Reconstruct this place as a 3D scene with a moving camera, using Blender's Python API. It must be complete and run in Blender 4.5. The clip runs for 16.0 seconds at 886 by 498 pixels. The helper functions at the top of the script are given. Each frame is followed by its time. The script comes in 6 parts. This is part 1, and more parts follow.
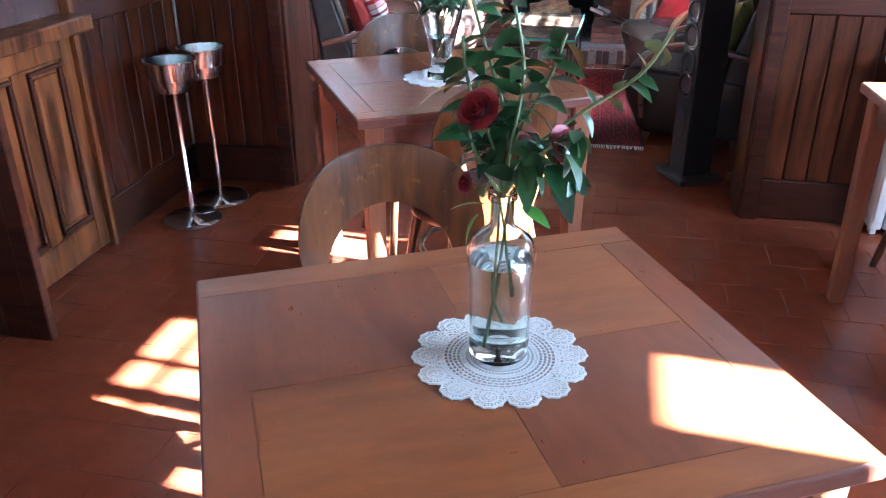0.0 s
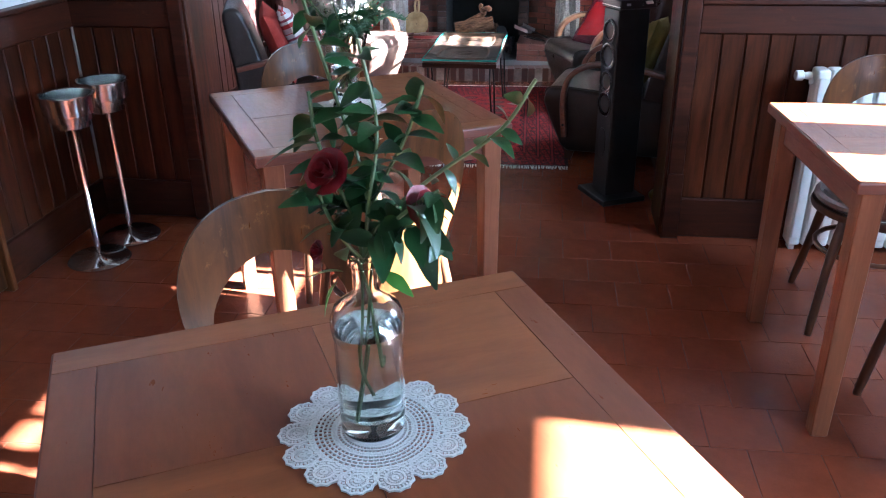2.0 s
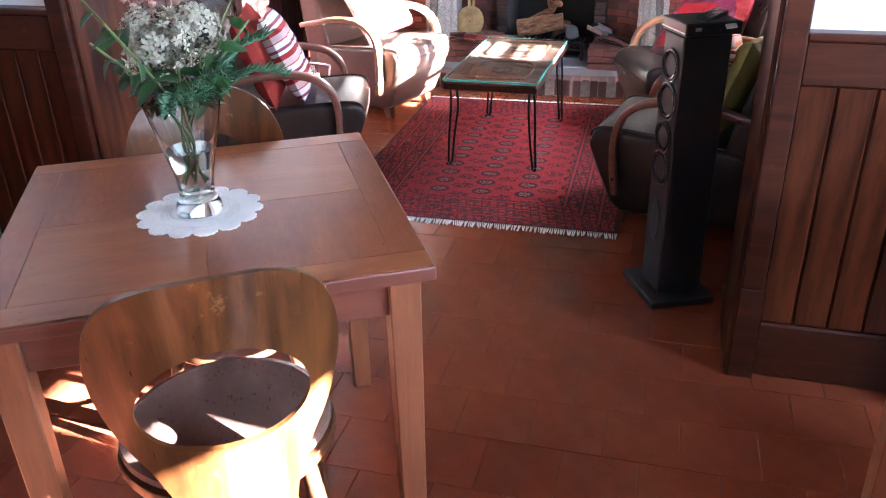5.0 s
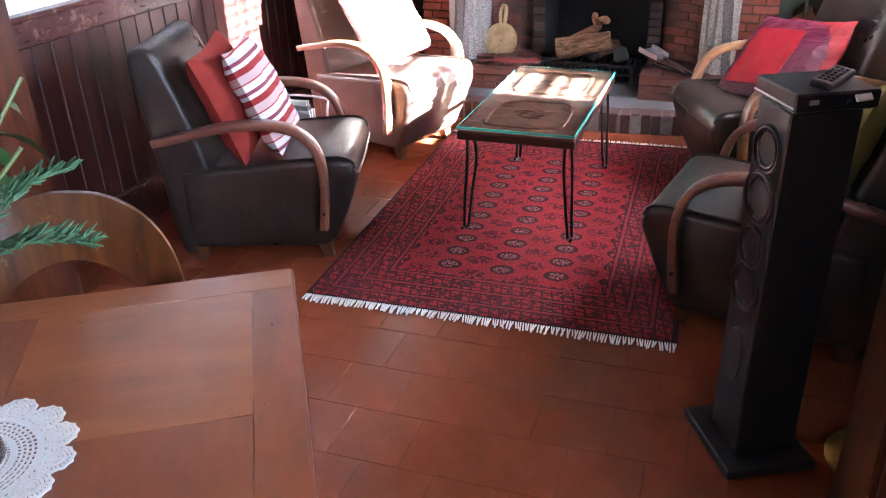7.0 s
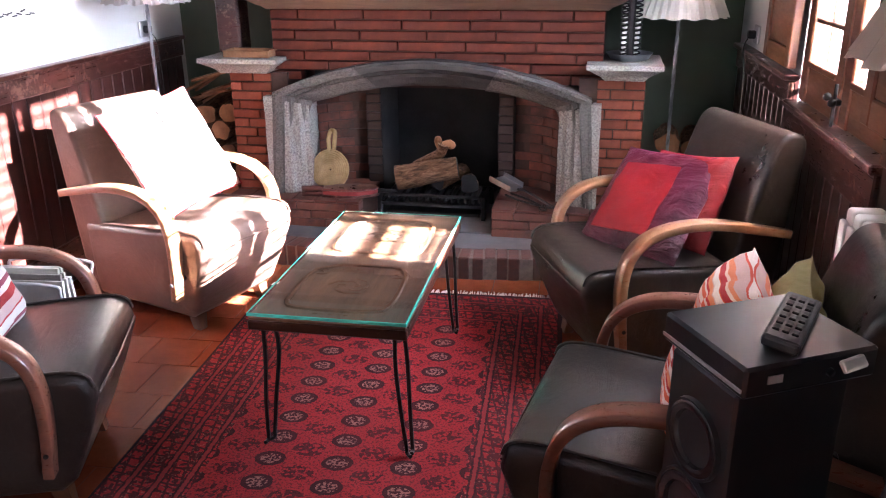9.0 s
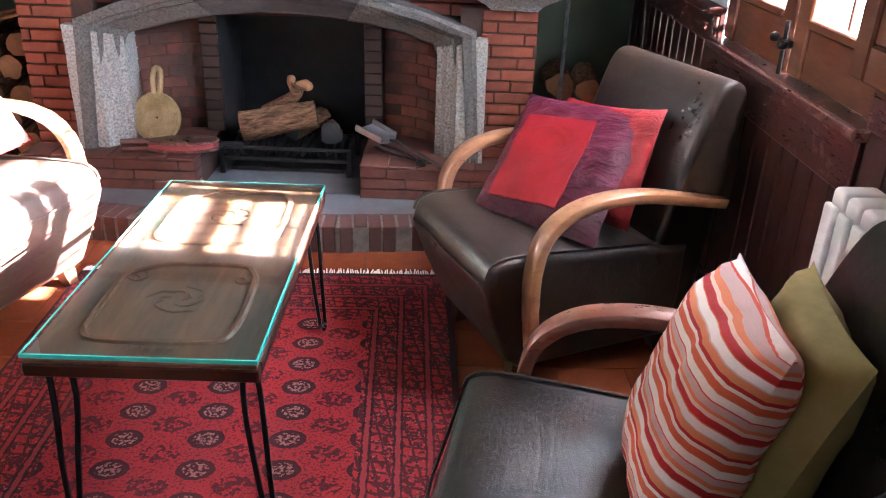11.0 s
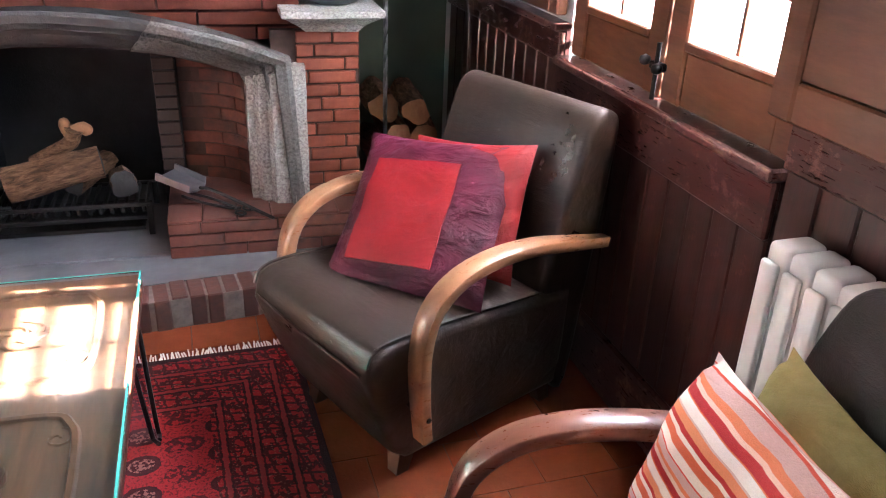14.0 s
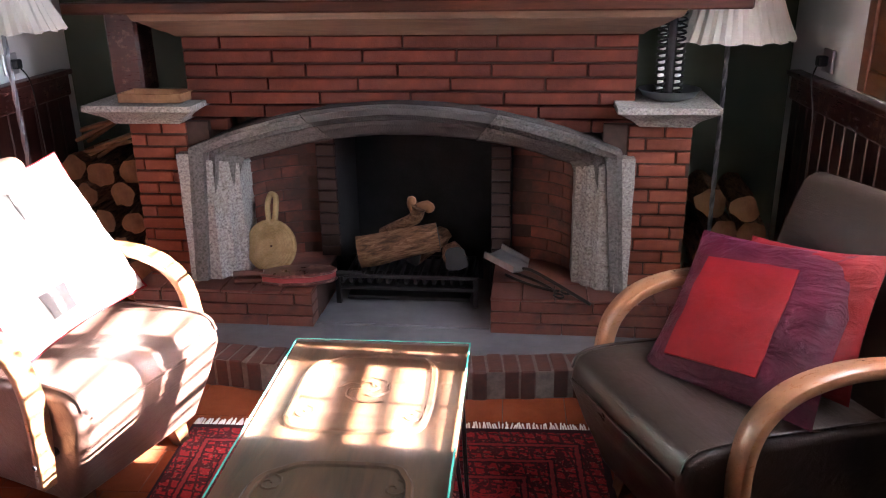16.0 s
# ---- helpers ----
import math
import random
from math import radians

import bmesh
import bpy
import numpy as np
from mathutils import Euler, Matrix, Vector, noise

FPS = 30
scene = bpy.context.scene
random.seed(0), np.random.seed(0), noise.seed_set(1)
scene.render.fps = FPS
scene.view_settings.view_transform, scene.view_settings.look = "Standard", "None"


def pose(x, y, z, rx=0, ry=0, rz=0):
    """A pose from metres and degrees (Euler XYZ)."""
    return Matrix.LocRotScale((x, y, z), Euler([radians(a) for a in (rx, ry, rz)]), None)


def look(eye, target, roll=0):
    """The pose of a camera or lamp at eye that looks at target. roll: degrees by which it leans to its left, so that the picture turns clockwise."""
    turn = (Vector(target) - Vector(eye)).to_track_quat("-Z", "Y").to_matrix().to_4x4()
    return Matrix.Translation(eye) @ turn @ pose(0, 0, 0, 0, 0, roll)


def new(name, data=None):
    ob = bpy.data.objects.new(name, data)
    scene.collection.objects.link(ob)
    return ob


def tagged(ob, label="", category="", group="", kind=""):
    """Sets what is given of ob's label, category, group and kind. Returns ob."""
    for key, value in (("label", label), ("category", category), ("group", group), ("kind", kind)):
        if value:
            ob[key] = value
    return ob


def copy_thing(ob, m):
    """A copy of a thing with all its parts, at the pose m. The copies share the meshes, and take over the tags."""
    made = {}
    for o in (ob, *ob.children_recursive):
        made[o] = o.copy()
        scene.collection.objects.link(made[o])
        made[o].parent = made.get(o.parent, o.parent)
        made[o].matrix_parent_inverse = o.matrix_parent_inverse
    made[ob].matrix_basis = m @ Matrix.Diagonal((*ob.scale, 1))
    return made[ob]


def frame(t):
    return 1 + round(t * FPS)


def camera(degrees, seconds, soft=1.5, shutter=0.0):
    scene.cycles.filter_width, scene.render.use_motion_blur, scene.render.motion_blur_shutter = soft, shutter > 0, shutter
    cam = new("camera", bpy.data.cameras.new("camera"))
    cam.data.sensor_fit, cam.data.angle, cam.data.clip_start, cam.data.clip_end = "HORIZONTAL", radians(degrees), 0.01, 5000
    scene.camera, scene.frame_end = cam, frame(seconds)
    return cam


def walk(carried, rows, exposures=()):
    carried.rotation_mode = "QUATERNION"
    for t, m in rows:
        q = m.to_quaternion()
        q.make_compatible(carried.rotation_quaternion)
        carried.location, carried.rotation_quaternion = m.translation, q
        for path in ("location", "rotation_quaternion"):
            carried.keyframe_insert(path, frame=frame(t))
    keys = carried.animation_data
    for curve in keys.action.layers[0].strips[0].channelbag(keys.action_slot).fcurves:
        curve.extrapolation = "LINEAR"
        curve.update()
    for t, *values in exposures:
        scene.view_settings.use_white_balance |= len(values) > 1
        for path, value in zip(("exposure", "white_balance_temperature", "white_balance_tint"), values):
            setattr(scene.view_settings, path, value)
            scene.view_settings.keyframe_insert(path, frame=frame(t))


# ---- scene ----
cam = camera(57.3, 16.0, soft=1.1)
PATH = [
    (0, (0.247, 0.158, 1.455), (-0.115, 1.921, 0.583), -0.3),
    (0.5, (0.247, 0.168, 1.467), (-0.036, 1.947, 0.599), -0.8),
    (1, (0.244, 0.188, 1.485), (-0.016, 1.981, 0.638), -1.6),
    (1.5, (0.272, 0.227, 1.483), (0.03, 2.025, 0.642), -1.8),
    (2, (0.338, 0.284, 1.479), (0.103, 2.082, 0.636), -0.7),
    (2.5, (0.394, 0.416, 1.481), (0.157, 2.212, 0.635), -0.7),
    (3, (0.444, 0.636, 1.471), (0.218, 2.431, 0.62), -1.4),
    (3.5, (0.552, 0.832, 1.463), (0.317, 2.624, 0.607), -0.6),
    (4, (0.641, 1.025, 1.481), (0.301, 2.791, 0.607), -0.4),
    (4.2, (0.644, 1.126, 1.475), (0.274, 2.883, 0.595), -0.7),
    (6.3, (0.484, 2.044, 1.429), (-0.135, 3.71, 0.511), -1.7),
    (6.5, (0.47, 2.135, 1.423), (-0.133, 3.805, 0.501), -1.9),
    (7, (0.496, 2.34, 1.432), (-0.094, 4.023, 0.526), -1.9),
    (7.5, (0.487, 2.552, 1.449), (-0.04, 4.31, 0.653), -1.0),
    (8, (0.444, 2.777, 1.443), (0.072, 4.618, 0.758), -0.4),
    (8.5, (0.432, 2.972, 1.388), (0.122, 4.825, 0.703), -0.4),
    (8.7, (0.453, 3.07, 1.4), (0.144, 4.921, 0.709), -0.5),
    (10.8, (0.349, 3.781, 1.324), (0.335, 5.603, 0.499), 1.4),
    (11, (0.344, 3.819, 1.318), (0.396, 5.624, 0.458), 2.0),
    (11.5, (0.296, 3.935, 1.304), (0.706, 5.664, 0.386), 3.7),
    (12, (0.214, 4.018, 1.3), (0.929, 5.597, 0.303), 3.9),
    (12.5, (0.213, 4.09, 1.279), (1.036, 5.591, 0.244), 5.8),
    (13, (0.227, 4.17, 1.293), (1.033, 5.696, 0.283), 5.9),
    (13.5, (0.219, 4.211, 1.316), (0.96, 5.826, 0.398), 5.0),
    (14, (0.21, 4.23, 1.348), (0.767, 5.945, 0.483), 2.3),
    (14.5, (0.19, 4.228, 1.37), (0.559, 6.031, 0.585), 0.7),
    (15, (0.166, 4.22, 1.377), (0.356, 6.061, 0.62), 0.2),
    (15.5, (0.149, 4.202, 1.386), (0.17, 6.064, 0.654), -0.6),
    (16, (0.143, 4.199, 1.386), (-0.01, 6.071, 0.698), -1.0),
]
walk(cam, [(t, look(eye, target, roll)) for t, eye, target, roll in PATH], [(0, 6.8, 5000, 8), (1.0, 6.5, 5000, 7), (2.4, 6.3, 5000, 6), (3.3, 6.65, 5400, 15), (4.2, 6.75, 5500, 16), (6.4, 7.0, 5700, 16), (7.0, 6.85, 5700, 18), (9.0, 6.52, 5900, 21), (11.0, 6.65, 5800, 15), (12.0, 7.3, 5900, 12), (12.5, 7.6, 5900, 12), (13.0, 7.5, 5900, 12), (14.5, 6.35, 6100, 20), (16.0, 5.85, 6300, 24)])
SUN_POWER, DAY_LIVING, DAY_DINING, FILL_REAR = 5.0, 1.25, 1.25, 0.06

# world, sun and window light
SUN_WAY = Vector((-1.0, 0.085, -0.47)).normalized()
world = bpy.data.worlds.new("sky")
scene.world = world
world.use_nodes = True
wn = world.node_tree
sky = wn.nodes.new("ShaderNodeTexSky")
sky.sky_type, sky.sun_disc = "NISHITA", False
sky.sun_elevation, sky.sun_rotation = math.asin(-SUN_WAY.z), math.atan2(-SUN_WAY.x, -SUN_WAY.y)
wn.links.new(sky.outputs[0], wn.nodes["Background"].inputs[0])
wn.nodes["Background"].inputs[1].default_value = 0.006
sun = new("sun", bpy.data.lights.new("sun", "SUN"))
sun.data.energy, sun.data.angle, sun.data.color = SUN_POWER, radians(0.53), (1.0, 0.95, 0.88)
sun.matrix_world = look((6, 4, 6), Vector((6, 4, 6)) + SUN_WAY)


def window_light(name, eye, target, wide, high, power, colour=(0.72, 0.86, 1.0)):
    ob = new(name, bpy.data.lights.new(name, "AREA"))
    ob.data.shape, ob.data.size, ob.data.size_y = "RECTANGLE", wide, high
    ob.data.energy, ob.data.color = power, colour
    ob.matrix_world = look(eye, target)
    return ob


# daylight at the windows, the dining ones unseen; the rear lamp is added fill
window_light("daylight_living", (1.57, 5.87, 1.5), (0.0, 5.87, 1.4), 0.95, 1.15, DAY_LIVING)
window_light("daylight_dining_south", (2.78, 0.82, 1.5), (1.0, 0.92, 1.2), 0.9, 0.9, DAY_DINING * 1.25)
window_light("daylight_dining_north", (2.78, 2.42, 1.6), (1.0, 2.42, 1.2), 0.9, 0.7, DAY_DINING * 1.5)
window_light("daylight_dining_rear", (0.2, -1.75, 1.6), (0.2, 1.0, 1.0), 1.6, 1.1, FILL_REAR)


# ---- material helpers ----
class Graph:
    def __init__(self, name):
        self.m = bpy.data.materials.new(name)
        self.m.use_nodes = True
        self.t = self.m.node_tree
        self.b = self.t.nodes["Principled BSDF"]

    def node(self, kind, operation="", feature="", blend=""):
        n = self.t.nodes.new(kind)
        if operation:
            n.operation = operation
        if feature:
            n.feature = feature
        if blend:
            n.data_type, n.blend_type = "RGBA", blend
        return n

    def link(self, a, b):
        self.t.links.new(a, b)

    def put(self, socket, v):
        if isinstance(v, (int, float)):
            socket.default_value = v
        elif isinstance(v, (tuple, list)):
            socket.default_value = (*v, 1.0) if len(v) == 3 and len(socket.default_value) == 4 else v
        else:
            self.link(v, socket)

    def coords(self, kind="Object", scale=(1, 1, 1), turn=(0, 0, 0)):
        c = self.node("ShaderNodeTexCoord")
        m = self.node("ShaderNodeMapping")
        m.inputs["Scale"].default_value = scale
        m.inputs["Rotation"].default_value = [radians(a) for a in turn]
        self.link(c.outputs[kind], m.inputs[0])
        return m.outputs[0]

    def noise(self, vec, scale=5.0, detail=4.0, rough=0.6, warp=0.0):
        n = self.node("ShaderNodeTexNoise")
        self.link(vec, n.inputs["Vector"])
        n.inputs["Scale"].default_value, n.inputs["Detail"].default_value = scale, detail
        n.inputs["Roughness"].default_value, n.inputs["Distortion"].default_value = rough, warp
        return n.outputs["Fac"]

    def ramp(self, fac, *stops):
        r = self.node("ShaderNodeValToRGB")
        els = r.color_ramp.elements
        while len(els) < len(stops):
            els.new(0.5)
        for e, (p, c) in zip(els, stops):
            e.position, e.color = p, (*c, 1.0) if len(c) == 3 else c
        self.put(r.inputs[0], fac)
        return r.outputs[0]

    def mix(self, fac, a, b, blend="MIX"):
        n = self.node("ShaderNodeMix", blend=blend)
        self.put(n.inputs["Factor"], fac)
        self.put(n.inputs[6], a)
        self.put(n.inputs[7], b)
        return n.outputs[2]

    def math(self, op, a, b=0.0):
        n = self.node("ShaderNodeMath", operation=op)
        self.put(n.inputs[0], a)
        self.put(n.inputs[1], b)
        return n.outputs[0]

    def random(self):
        return self.node("ShaderNodeObjectInfo").outputs["Random"]

    def vary(self, colour, amount=0.25):
        """The colour, lighter or darker piece by piece."""
        k = self.math("MULTIPLY_ADD", self.random(), amount)
        k.node.inputs[2].default_value = 1.0 - amount / 2
        n = self.node("ShaderNodeVectorMath", operation="SCALE")
        self.put(n.inputs[0], colour)
        self.link(k, n.inputs["Scale"])
        return n.outputs[0]

    def bump(self, height, strength=0.3, distance=0.01):
        n = self.node("ShaderNodeBump")
        n.inputs["Strength"].default_value, n.inputs["Distance"].default_value = strength, distance
        self.put(n.inputs["Height"], height)
        self.link(n.outputs[0], self.b.inputs["Normal"])

    def done(self, colour=None, rough=None, metal=None, **more):
        if colour is not None:
            self.put(self.b.inputs["Base Color"], colour)
        if rough is not None:
            self.put(self.b.inputs["Roughness"], rough)
        if metal is not None:
            self.put(self.b.inputs["Metallic"], metal)
        for k, v in more.items():
            self.put(self.b.inputs[k.replace("_", " ").title().replace("Ior", "IOR")], v)
        return self.m


def wood(name, dark, light, rough=0.35, grain=(3, 3, 40), scale=1.0, worn=None, coat=0.0, vary=0.0, relief=0.12, shine=0.5, flake=0.6):
    """Varnished wood; grain: how the pattern is squeezed, longest along its smallest number."""
    g = Graph(name)
    dark, light = (dark[0], dark[1] * 1.1, dark[2] * 1.35), (light[0], light[1] * 1.1, light[2] * 1.35)
    v = g.coords("Object", grain)
    n1 = g.noise(v, 2.2 * scale, 6, 0.65, 0.6)
    n2 = g.noise(g.coords("Object", [a * 3 for a in grain]), 6 * scale, 3, 0.7)
    c = g.ramp(n1, (0.36, dark), (0.66, light))
    c = g.mix(g.math("MULTIPLY", n2, 0.45), c, [a * 0.45 for a in dark])
    blot = g.noise(g.coords("Object"), 3.5, 5, 0.6)
    c = g.mix(g.ramp(blot, (0.35, (0, 0, 0)), (0.75, (0.6, 0.6, 0.6))), c, g.mix(0.5, c, light))
    if worn:
        spots = g.ramp(g.noise(g.coords("Object"), 14, 8, 0.75), (flake, (0, 0, 0)), (flake + 0.08, (1, 1, 1)))
        c = g.mix(g.math("MULTIPLY", spots, 0.55), c, worn)
    if vary:
        c = g.vary(c, vary)
    r = g.math("MULTIPLY_ADD", n2, 0.25)
    r.node.inputs[2].default_value = rough - 0.1
    g.bump(g.math("ADD", n2, g.math("MULTIPLY", blot, 0.6 if relief > 0.05 else 0.0)), relief, 0.004)
    m = g.done(c, r, specular_ior_level=shine)
    if coat:
        g.b.inputs["Coat Weight"].default_value, g.b.inputs["Coat Roughness"].default_value = coat, 0.12
    return m


def plaster(name, colour, dirt, bump=0.15):
    g = Graph(name)
    v = g.coords("Object")
    n = g.noise(v, 1.6, 6, 0.65)
    f = g.noise(v, 60, 4, 0.7)
    c = g.mix(g.ramp(n, (0.4, (0, 0, 0)), (0.75, (0.7, 0.7, 0.7))), colour, dirt)
    g.bump(g.math("ADD", f, g.math("MULTIPLY", n, 2.0)), bump, 0.004)
    return g.done(c, 0.85)


def brickish(name, dark, light, soot=None, rough=0.75, spread=0.55):
    g = Graph(name)
    v = g.coords("Object")
    n = g.noise(v, 9, 6, 0.7)
    f = g.noise(v, 90, 3, 0.7)
    c = g.ramp(n, (0.3, dark), (0.7, light))
    c = g.vary(c, spread)
    if soot:
        s = g.noise(v, 5, 5, 0.7)
        c = g.mix(g.ramp(s, (0.35, (0.2, 0.2, 0.2)), (0.65, (1, 1, 1))), c, soot)
    g.bump(g.math("ADD", f, n), 0.35, 0.003)
    return g.done(c, rough, specular_ior_level=0.25)


def leather(name, base, worn, rough=0.38):
    g = Graph(name)
    v = g.coords("Object")
    n = g.noise(v, 4, 6, 0.7)
    cells = g.node("ShaderNodeTexVoronoi", feature="DISTANCE_TO_EDGE")
    g.link(g.coords("Object"), cells.inputs["Vector"])
    cells.inputs["Scale"].default_value = 220
    creases = g.node("ShaderNodeTexVoronoi", feature="DISTANCE_TO_EDGE")
    g.link(g.coords("Object", (1, 1.6, 1)), creases.inputs["Vector"])
    creases.inputs["Scale"].default_value = 13
    line = g.ramp(creases.outputs["Distance"], (0.0, (1, 1, 1)), (0.035, (0, 0, 0)))
    gate = g.ramp(g.noise(v, 7, 3, 0.6), (0.5, (0, 0, 0)), (0.62, (1, 1, 1)))
    c = g.ramp(n, (0.35, base), (0.75, worn))
    c = g.mix(g.math("MULTIPLY", g.math("MULTIPLY", line, gate), 0.07), c, [min(1, a * 3 + 0.06) for a in worn])
    r = g.math("MULTIPLY_ADD", n, 0.28)
    r.node.inputs[2].default_value = rough - 0.12
    h = g.math("ADD", g.math("MULTIPLY", g.math("MINIMUM", cells.outputs["Distance"], 0.2), 0.6), g.math("MULTIPLY", n, 2.5))
    fold = g.noise(g.coords("Object", (1.0, 0.25, 1.0)), 16, 4, 0.6, 0.8)
    h = g.math("ADD", h, g.math("MULTIPLY", fold, 2.2))
    g.bump(h, 0.28, 0.006)
    return g.done(c, r)


def plain(name, colour, rough=0.5, metal=0.0, spread=0.25, scale=12.0, bump=0.1, **more):
    g = Graph(name)
    v = g.coords("Object")
    n = g.noise(v, scale, 5, 0.65)
    c = g.mix(g.ramp(n, (0.35, (0, 0, 0)), (0.7, (1, 1, 1))), [a * (1 - spread) for a in colour], colour)
    g.bump(g.noise(v, scale * 8, 3, 0.7), bump, 0.003)
    return g.done(c, rough, metal, **more)


def glass(name, colour=(1, 1, 1), rough=0.0, ior=1.45):
    g = Graph(name)
    return g.done(colour, rough, 0.0, transmission_weight=1.0, ior=ior)


def cloth(name, colours, stripe=None, weave=400.0, rough=0.85, axis=0, crease=1.5):
    """Woven cloth; stripe: metres of one repeat of the bands across axis."""
    g = Graph(name)
    v = g.coords("Object")
    if stripe:
        sep = g.node("ShaderNodeSeparateXYZ")
        g.link(v, sep.inputs[0])
        wob = g.math("MULTIPLY", g.math("SUBTRACT", g.noise(v, 6, 2, 0.5), 0.5), 0.003)
        f = g.math("FRACT", g.math("DIVIDE", g.math("ADD", sep.outputs[axis], wob), stripe))
        wide = [1.0 + 0.75 * math.sin(i * 2.7 + 0.6) for i in range(len(colours))]
        stops = [(sum(wide[:i]) / sum(wide), c) for i, c in enumerate(colours)]
        c = g.ramp(f, *stops)
        c.node.color_ramp.interpolation = "CONSTANT"
    else:
        c = g.ramp(g.noise(v, 9, 5, 0.65), (0.35, colours[0]), (0.7, colours[-1]))
    w = g.noise(g.coords("Object", (1, 1, 3)), weave, 2, 0.6)
    c = g.mix(g.math("MULTIPLY", w, 0.4), c, (0.05, 0.03, 0.02), "MULTIPLY")
    folds = g.noise(g.coords("Object", (1, 0.55, 1), (0, 20, 35)), 15, 4, 0.55, 1.2)
    g.bump(g.math("ADD", g.math("MULTIPLY", w, 0.35), g.math("MULTIPLY", folds, crease)), 0.6, 0.008)
    return g.done(c, rough, specular_ior_level=0.22)


def bark_material():
    """Split bark: long dark fissures along x, warm brown ridges."""
    g = Graph("log_bark")
    v = g.coords("Object", (14, 60, 60))
    f = g.noise(v, 1.0, 5, 0.7, 0.6)
    n = g.noise(g.coords("Object"), 26, 5, 0.7)
    c = g.ramp(f, (0.36, (0.018, 0.011, 0.008)), (0.5, (0.12, 0.062, 0.032)), (0.68, (0.25, 0.15, 0.09)))
    c = g.mix(g.math("MULTIPLY", n, 0.5), c, (0.10, 0.045, 0.02))
    g.bump(g.math("ADD", f, g.math("MULTIPLY", n, 0.4)), 0.9, 0.012)
    return g.done(c, 0.9, specular_ior_level=0.2)


# ---- materials ----
M_FLOOR = brickish("terracotta_tile", (0.135, 0.031, 0.013), (0.185, 0.045, 0.019), rough=0.2, spread=0.07)
M_JOINT = plain("dark_joint", (0.115, 0.028, 0.013), 0.85, spread=0.4)
M_PANEL = wood("panel_wood", (0.009, 0.002, 0.001), (0.10, 0.024, 0.007), 0.31, (9, 9, 0.8), vary=0.5, shine=0.25)
M_DARKPANEL = wood("dark_panel_wood", (0.02, 0.006, 0.004), (0.075, 0.018, 0.011), 0.32, (9, 9, 0.8), vary=0.4, worn=(0.16, 0.06, 0.04))
M_RAIL = wood("rail_wood", (0.018, 0.0043, 0.002), (0.07, 0.017, 0.006), 0.36, (1, 1, 9), worn=(0.10, 0.036, 0.016), shine=0.25)
M_DARKRAIL = wood("dark_rail_wood", (0.03, 0.007, 0.005), (0.09, 0.021, 0.013), 0.28, (1, 1, 9), worn=(0.30, 0.17, 0.13), coat=0.2, flake=0.54)
M_CUPBOARD = wood("cupboard_wood", (0.016, 0.0045, 0.0015), (0.25, 0.078, 0.018), 0.3, (8, 8, 0.8), worn=(0.025, 0.009, 0.004), shine=0.25)
M_TABLE = wood("table_veneer", (0.19, 0.05, 0.014), (0.29, 0.085, 0.022), 0.3, (1.2, 5, 5), coat=0.1, relief=0.012, shine=0.35)
M_TABLE_CROSS = wood("table_veneer_cross", (0.15, 0.036, 0.012), (0.23, 0.06, 0.018), 0.3, (5, 1.2, 5), coat=0.1, relief=0.012, shine=0.35)
M_TABLE_LEG = wood("table_leg_wood", (0.15, 0.042, 0.014), (0.27, 0.088, 0.03), 0.38, (9, 9, 0.9))
M_TABLE_EDGE = wood("table_edge_wood", (0.11, 0.03, 0.016), (0.19, 0.055, 0.025), 0.35, (1.5, 1.5, 9))
M_PLY = wood("bentwood_ply", (0.03, 0.009, 0.002), (0.16, 0.05, 0.010), 0.3, (7, 7, 0.9), coat=0.25, worn=(0.3, 0.15, 0.05), relief=0.03)
M_BENT = wood("bentwood_dark", (0.045, 0.014, 0.005), (0.12, 0.04, 0.012), 0.32, (5, 5, 1.2), coat=0.2)
M_SEATPLY = wood("seat_wood", (0.10, 0.05, 0.03), (0.2, 0.11, 0.07), 0.28, (5, 2, 5), coat=0.4)
M_ARM = wood("armrest_beech", (0.20, 0.075, 0.028), (0.36, 0.155, 0.06), 0.28, (2, 7, 7), coat=0.35, relief=0.03)
M_ARM_RED = wood("armrest_reddish", (0.12, 0.035, 0.018), (0.22, 0.075, 0.035), 0.28, (2, 7, 7), coat=0.35, relief=0.03)
M_OLDDOOR = wood("old_carved_wood", (0.03, 0.010, 0.003), (0.15, 0.055, 0.015), 0.55, (6, 0.8, 6), worn=(0.06, 0.03, 0.015))
M_WINDOW = wood("window_wood", (0.085, 0.022, 0.007), (0.20, 0.06, 0.018), 0.42, (7, 1, 5))
M_LEATHER = leather("dark_leather", (0.014, 0.010, 0.008), (0.032, 0.022, 0.017), 0.3)
M_TANLEATHER = leather("taupe_leather", (0.075, 0.04, 0.03), (0.13, 0.075, 0.055), 0.4)
M_BROWNLEATHER = leather("brown_leather", (0.018, 0.011, 0.008), (0.04, 0.024, 0.018), 0.3)
M_WHITE = plaster("white_plaster", (0.78, 0.78, 0.76), (0.66, 0.65, 0.62))
M_GREEN = plaster("green_plaster", (0.085, 0.11, 0.08), (0.065, 0.085, 0.062))
# ceiling is out of view; dark tone added to cut bounce and haze
M_CEIL = wood("unseen_dark_ceiling", (0.05, 0.022, 0.010), (0.14, 0.065, 0.03), 0.55, (1, 7, 7))
# ochre picked for the unseen walls to hold down bounced light
M_OCHRE = plaster("ochre_plaster", (0.34, 0.27, 0.19), (0.26, 0.2, 0.14))
M_BRICK = brickish("red_brick", (0.11, 0.027, 0.015), (0.19, 0.052, 0.027), spread=0.4)
